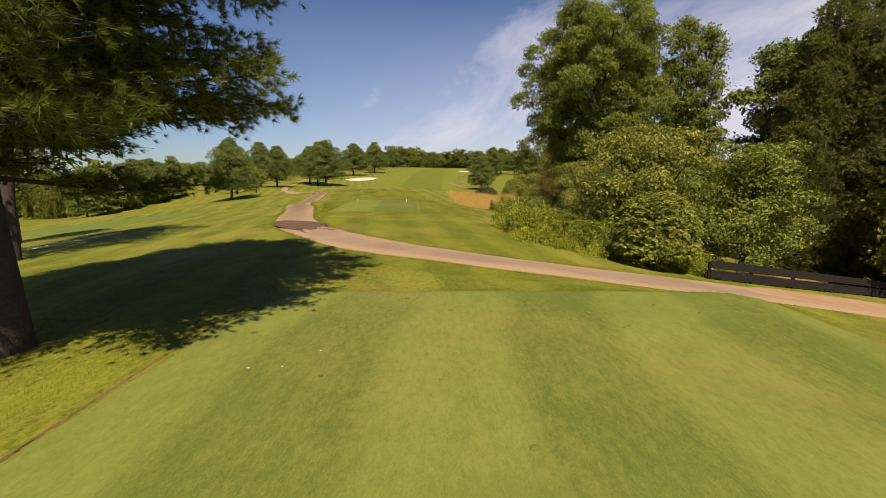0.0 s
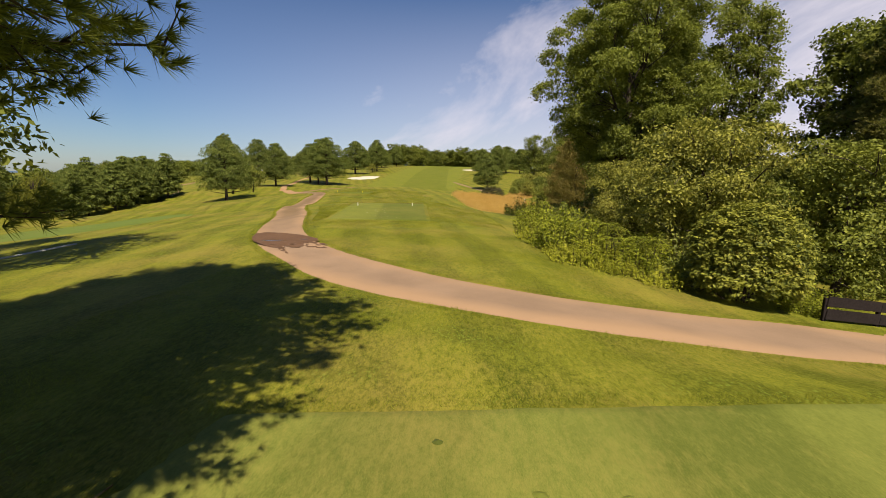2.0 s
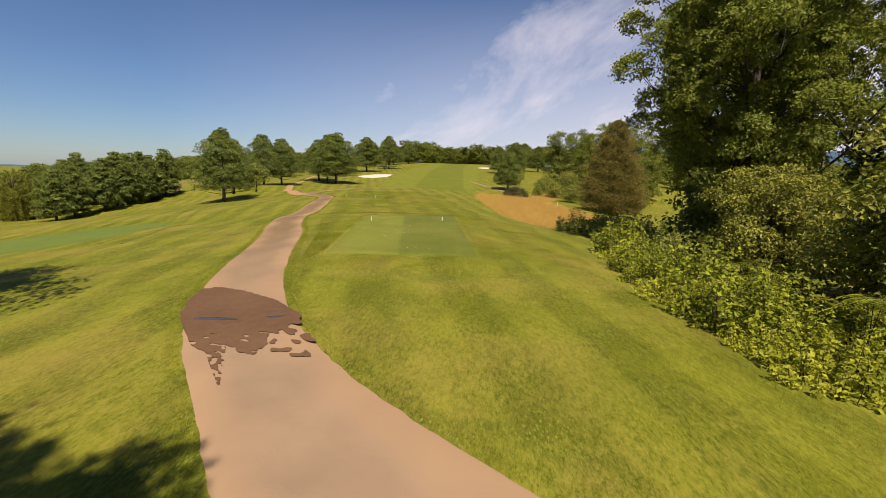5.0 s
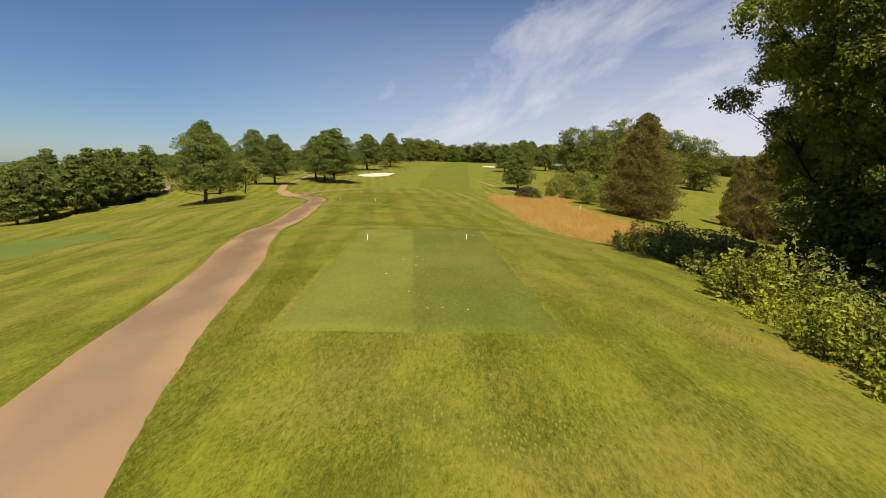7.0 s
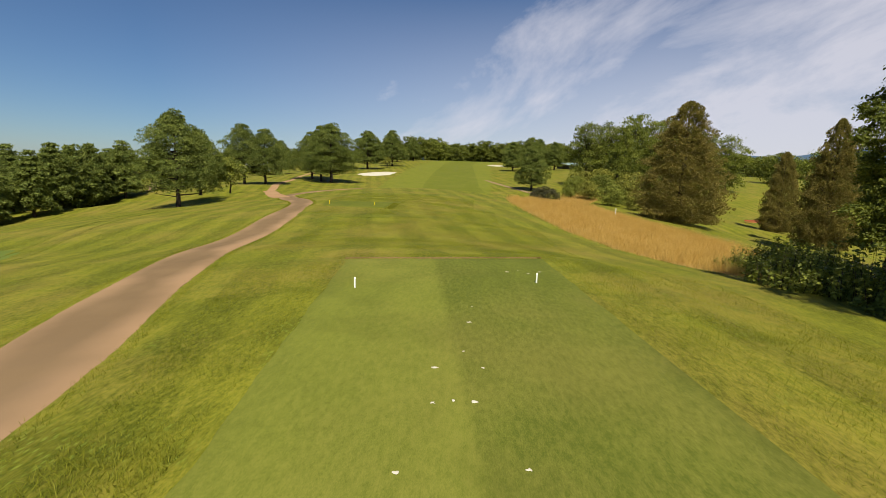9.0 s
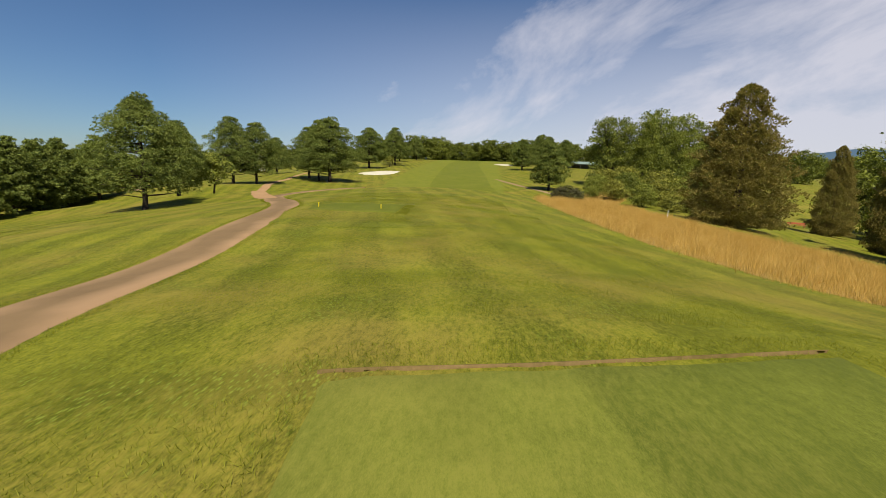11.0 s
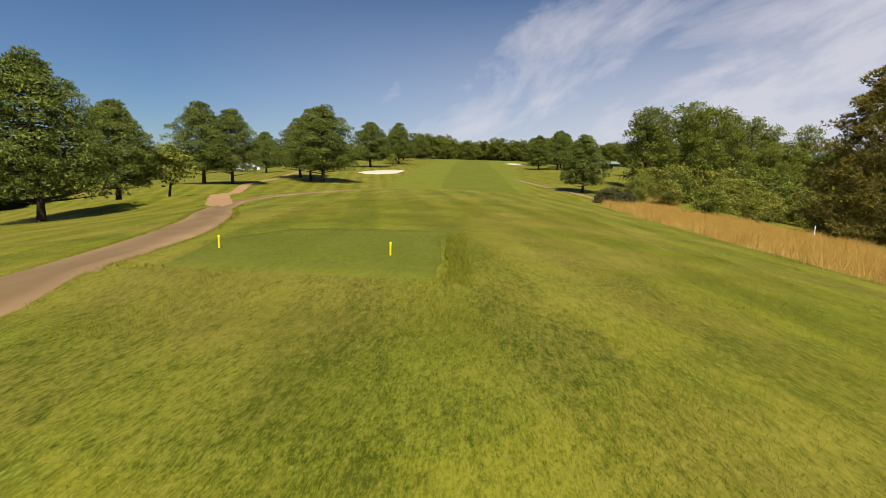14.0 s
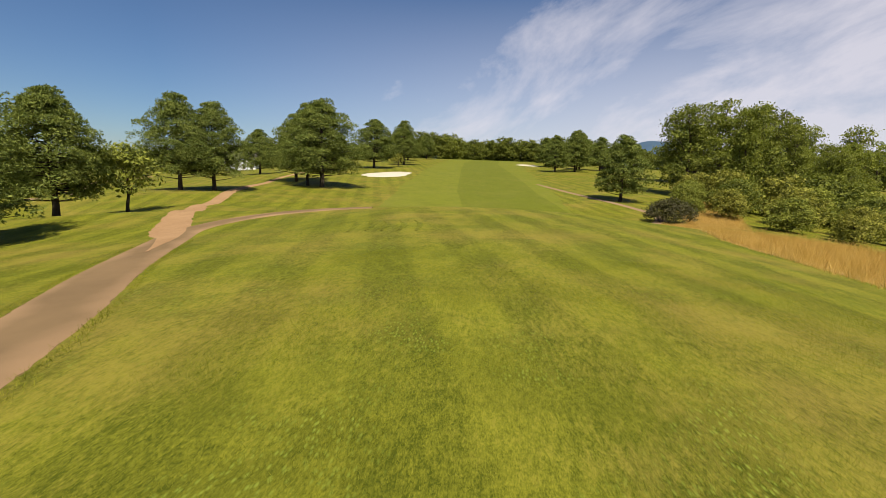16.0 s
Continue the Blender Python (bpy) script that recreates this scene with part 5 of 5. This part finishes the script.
# no air haze is rendered; the blue of these hills is in their material
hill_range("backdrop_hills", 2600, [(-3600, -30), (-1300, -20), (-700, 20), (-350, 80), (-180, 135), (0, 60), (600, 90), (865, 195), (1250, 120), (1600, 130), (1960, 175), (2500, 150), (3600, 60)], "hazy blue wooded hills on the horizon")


# ---------------------------------------------------------------- lawn blades, sand and small things
def on_path(x, y):
    return any((x - p.x) ** 2 + (y - p.y) ** 2 < 1.62**2 for p in WAY)


def lawn(boxes, per_metre, seed):
    rng = random.Random(seed)
    out = []
    for x0, x1, y0, y1 in boxes:
        for _ in range(int((x1 - x0) * (y1 - y0) * per_metre)):
            x, y = rng.uniform(x0, x1), rng.uniform(y0, y1)
            thick = noise.noise(Vector((x * 0.9, y * 0.9, 3))) + 0.4 * noise.noise(Vector((x * 4, y * 4, 7)))
            if rng.random() < 0.72 + 0.4 * thick and not on_path(x, y):
                out.append((x, y, land(x, y) - 0.01))
    return out


WAY = [p for p in along_line(PATHWAY, 0.5) if p.y < 120]
tagged(blades("lawn_grass", lawn([(-7, 8, 12.6, 32), (-15, 0, 57, 75), (-21, -5, 84.5, 98), (-12.4, -3, 75, 84.5), (-7, -2.6, 1, 12.6)], 720, 93), 0.055, 0.0035, 94, BLADES, 0.5, True), "short rough lawn grass", "grass", kind="stuff")


def thin_out(places, seed):
    rng = random.Random(seed)
    return [p for p in places if rng.random() < 0.55 + 0.8 * noise.noise(Vector((p[0] * 0.8, p[1] * 0.8, seed))) + 0.25 * noise.noise(Vector((p[0] * 3, p[1] * 3, seed)))]


RANK = (scatter_between([(-8.8, 32.6), (-8.0, 35.8)], [(0.8, 32.6), (0.2, 36.4)], 15000, 110) + scatter_between([(-20.4, 72.8), (-19.4, 75.9)], [(-10.8, 72.6), (-12.4, 75.7)], 30000, 111)
        + scatter_between([(-10.4, 53.9), (-10.5, 54.9)], [(-1.8, 55.6), (-1.8, 56.6)], 5000, 112) + scatter_between([(-1.9, 9.7), (-1.9, 10.1)], [(11.0, 11.2), (11.0, 11.6)], 2500, 113))
PATH_WIDTH = [(0, 3.6), (0.27, 4.1), (0.34, 3.9), (0.365, 3.65), (0.39, 3.0), (0.46, 2.9), (0.53, 2.9), (0.61, 2.95), (0.68, 2.7), (0.74, 2.35), (0.84, 2.5), (0.94, 2.6), (1, 1.5)]


def fringe(step, per, seed):
    """Roots of the grass that leans over both edges of the cart path."""
    rng, pts, out = random.Random(seed), along_line(PATHWAY, step), []
    for i, p in enumerate(pts[1:-1], 1):
        if not (-32 < p.x < 16 and p.y < 105):
            continue
        d = (pts[i + 1] - pts[i - 1]).normalized()
        w = knots(i / (len(pts) - 1), PATH_WIDTH) / 2
        for _ in range(per):
            a = rng.choice((-1, 1)) * (w + 0.02 + rng.gauss(0.05, 0.09) + 0.08 * noise.noise(Vector((p.x * 1.5, p.y * 1.5, 2))))
            q = p + Vector((d.y, -d.x, 0)) * a + Vector((rng.uniform(-step, step), rng.uniform(-step, step), 0))
            out.append((q.x, q.y, land(q.x, q.y)))
    return out


RANK += scatter_between([(-8.2, 34.4), (-10.0, 42.0), (-13.2, 52.5)], [(-7.7, 35.6), (-8.5, 42.0), (-9.9, 53.6)], 30000, 117) + scatter_between([(-0.4, 36.2), (-2.2, 55.6)], [(5.0, 36.2), (4.0, 55.6)], 44000, 118)
RANK += scatter_between([(-12.5, 75.5), (-12.8, 82.4)], [(-11.9, 75.5), (-12.2, 82.4)], 6000, 119) + scatter_between([(-18.0, 81.8), (-15.5, 82.4)], [(-15.5, 82.4), (-12.9, 82.7)], 1500, 120)
RANK = thin_out(RANK, 114) + fringe(0.1, 26, 116)
tagged(blades("rank_grass", RANK, 0.08, 0.0045, 115, BLADES, 0.6, True), "tufts of longer grass round the tees", "grass", kind="stuff")


def scraps(name, places, size, material, seed, label, category, high=0.01):
    """Small ragged flakes lying on the turf, in one mesh."""
    rng = random.Random(seed)
    v, f = [], []
    for x, y in places:
        r, n, start = size * rng.uniform(0.5, 1.4), 9, len(v)
        c = Vector((x, y, land(x, y) + 0.048))
        v.append(c + Vector((0, 0, high)))
        for k in range(n):
            a = 2 * math.pi * k / n
            q = r * rng.uniform(0.5, 1.25)
            v.append(c + Vector((q * math.cos(a) * 1.3, q * math.sin(a), 0)))
        f += [(start, start + 1 + k, start + 1 + (k + 1) % n) for k in range(n)]
    return tagged(part(name, mesh_of(name, [tuple(q) for q in v], f, material)), label, category, kind="stuff")


scraps("divot_sand", [(-5.78, 44.6), (-5.74, 44.62), (-5.96, 41.8), (-4.49, 42.0), (-5.15, 48.3), (-5.2, 47.1), (-5.3, 45.4), (-4.95, 44.7), (-5.7, 43.4), (-5.4, 43.5), (-5.1, 43.5), (-4.84, 39.4), (-4.1, 37.8), (-3.7, 37.9), (-3.0, 37.8),
                      (-4.0, 52.6), (-3.6, 52.9), (-3.3, 52.5), (-2.9, 52.8)], 0.042, SAND, 101, "pale sand and broken tees in old divots", "divots")
scraps("divot_sand", [(-0.6, 4.8), (-0.1, 4.9), (0.3, 5.6)], 0.02, SAND, 103, "faint pale sand in an old divot", "divots", 0.004)
scraps("grass_clippings", [(2.4, 4.6), (3.5, 2.9), (6.1, 7.4), (6.2, 7.5), (2.5, 8.3), (3.4, 8.3), (5.6, 8.4), (4.3, 7.9), (0.6, 4.6), (7.4, 9.2), (1.4, 9.2), (8.2, 8.6), (-1.2, 6.4)], 0.06, LEAF_DARK, 102, "dark clumps of cut grass on the tee", "clippings", 0.02)


def stake(x, y):
    ob = new("boundary_stake")
    tagged(ob, "white boundary stake standing in the dry grass", "stake")
    part("shaft", box_mesh("shaft", (0.06, 0.06, 1.25), WHITE_PAINT, 0.008, (0, 0, 0.55)), ob)
    part("tip", box_mesh("tip", (0.066, 0.066, 0.05), WHITE_PAINT, 0.014, (0, 0, 1.18)), ob)
    return stand(ob, x, y, 0.05)


stake(15.9, 107.5)


def house(x, y, turn):
    ob = new("house")
    tagged(ob, "white house glimpsed behind the pines", "house")
    part("wall", box_mesh("wall", (13, 8, 5.2), WALL_WHITE, 0.02, (0, 0, 2.5)), ob)
    bm = bmesh.new()
    rings = [[bm.verts.new((q, a, b)) for a, b in ((-4.5, 5.0), (0, 8.0), (4.5, 5.0))] for q in (-7, 7)]
    for i in range(3):
        bm.faces.new((rings[0][i], rings[0][(i + 1) % 3], rings[1][(i + 1) % 3], rings[1][i]))
    bm.faces.new(rings[0][::-1]), bm.faces.new(rings[1])
    part("roof", bm_mesh("roof", bm, SIDING), ob)
    for q in (-4.6, -1.6, 1.6, 4.6):
        for z in (1.3, 3.8):
            w = part("window", box_mesh("window", (1.1, 0.12, 1.3), FENCE_WOOD, 0.01, (q, -4.02, z)), ob)
            part("sill", box_mesh("sill", (1.3, 0.2, 0.1), WALL_WHITE, 0.01, (q, -4.08, z - 0.7)), w)
    return stand(ob, x, y, 0.05, turn)


house(-122.0, 288.0, 15)


def bench(x, y, turn):
    ob = new("bench")
    tagged(ob, "red-brown timber bench in the valley", "bench")
    for i in range(3):
        part("slat", box_mesh("slat", (3.6, 0.22, 0.06), RED_PAINT, 0.01, (0, -0.3 + i * 0.3, 0.5)), ob)
    part("backrest", box_mesh("backrest", (3.6, 0.06, 0.4), RED_PAINT, 0.01, (0, 0.48, 0.85)), ob)
    for q in (-1.5, 1.5):
        for r in (-0.3, 0.4):
            part("leg", box_mesh("leg", (0.1, 0.1, 0.55), RED_PAINT, 0.01, (q, r, 0.22)), ob)
    return stand(ob, x, y, 0.03, turn)


bench(66.0, 160.0, -20)
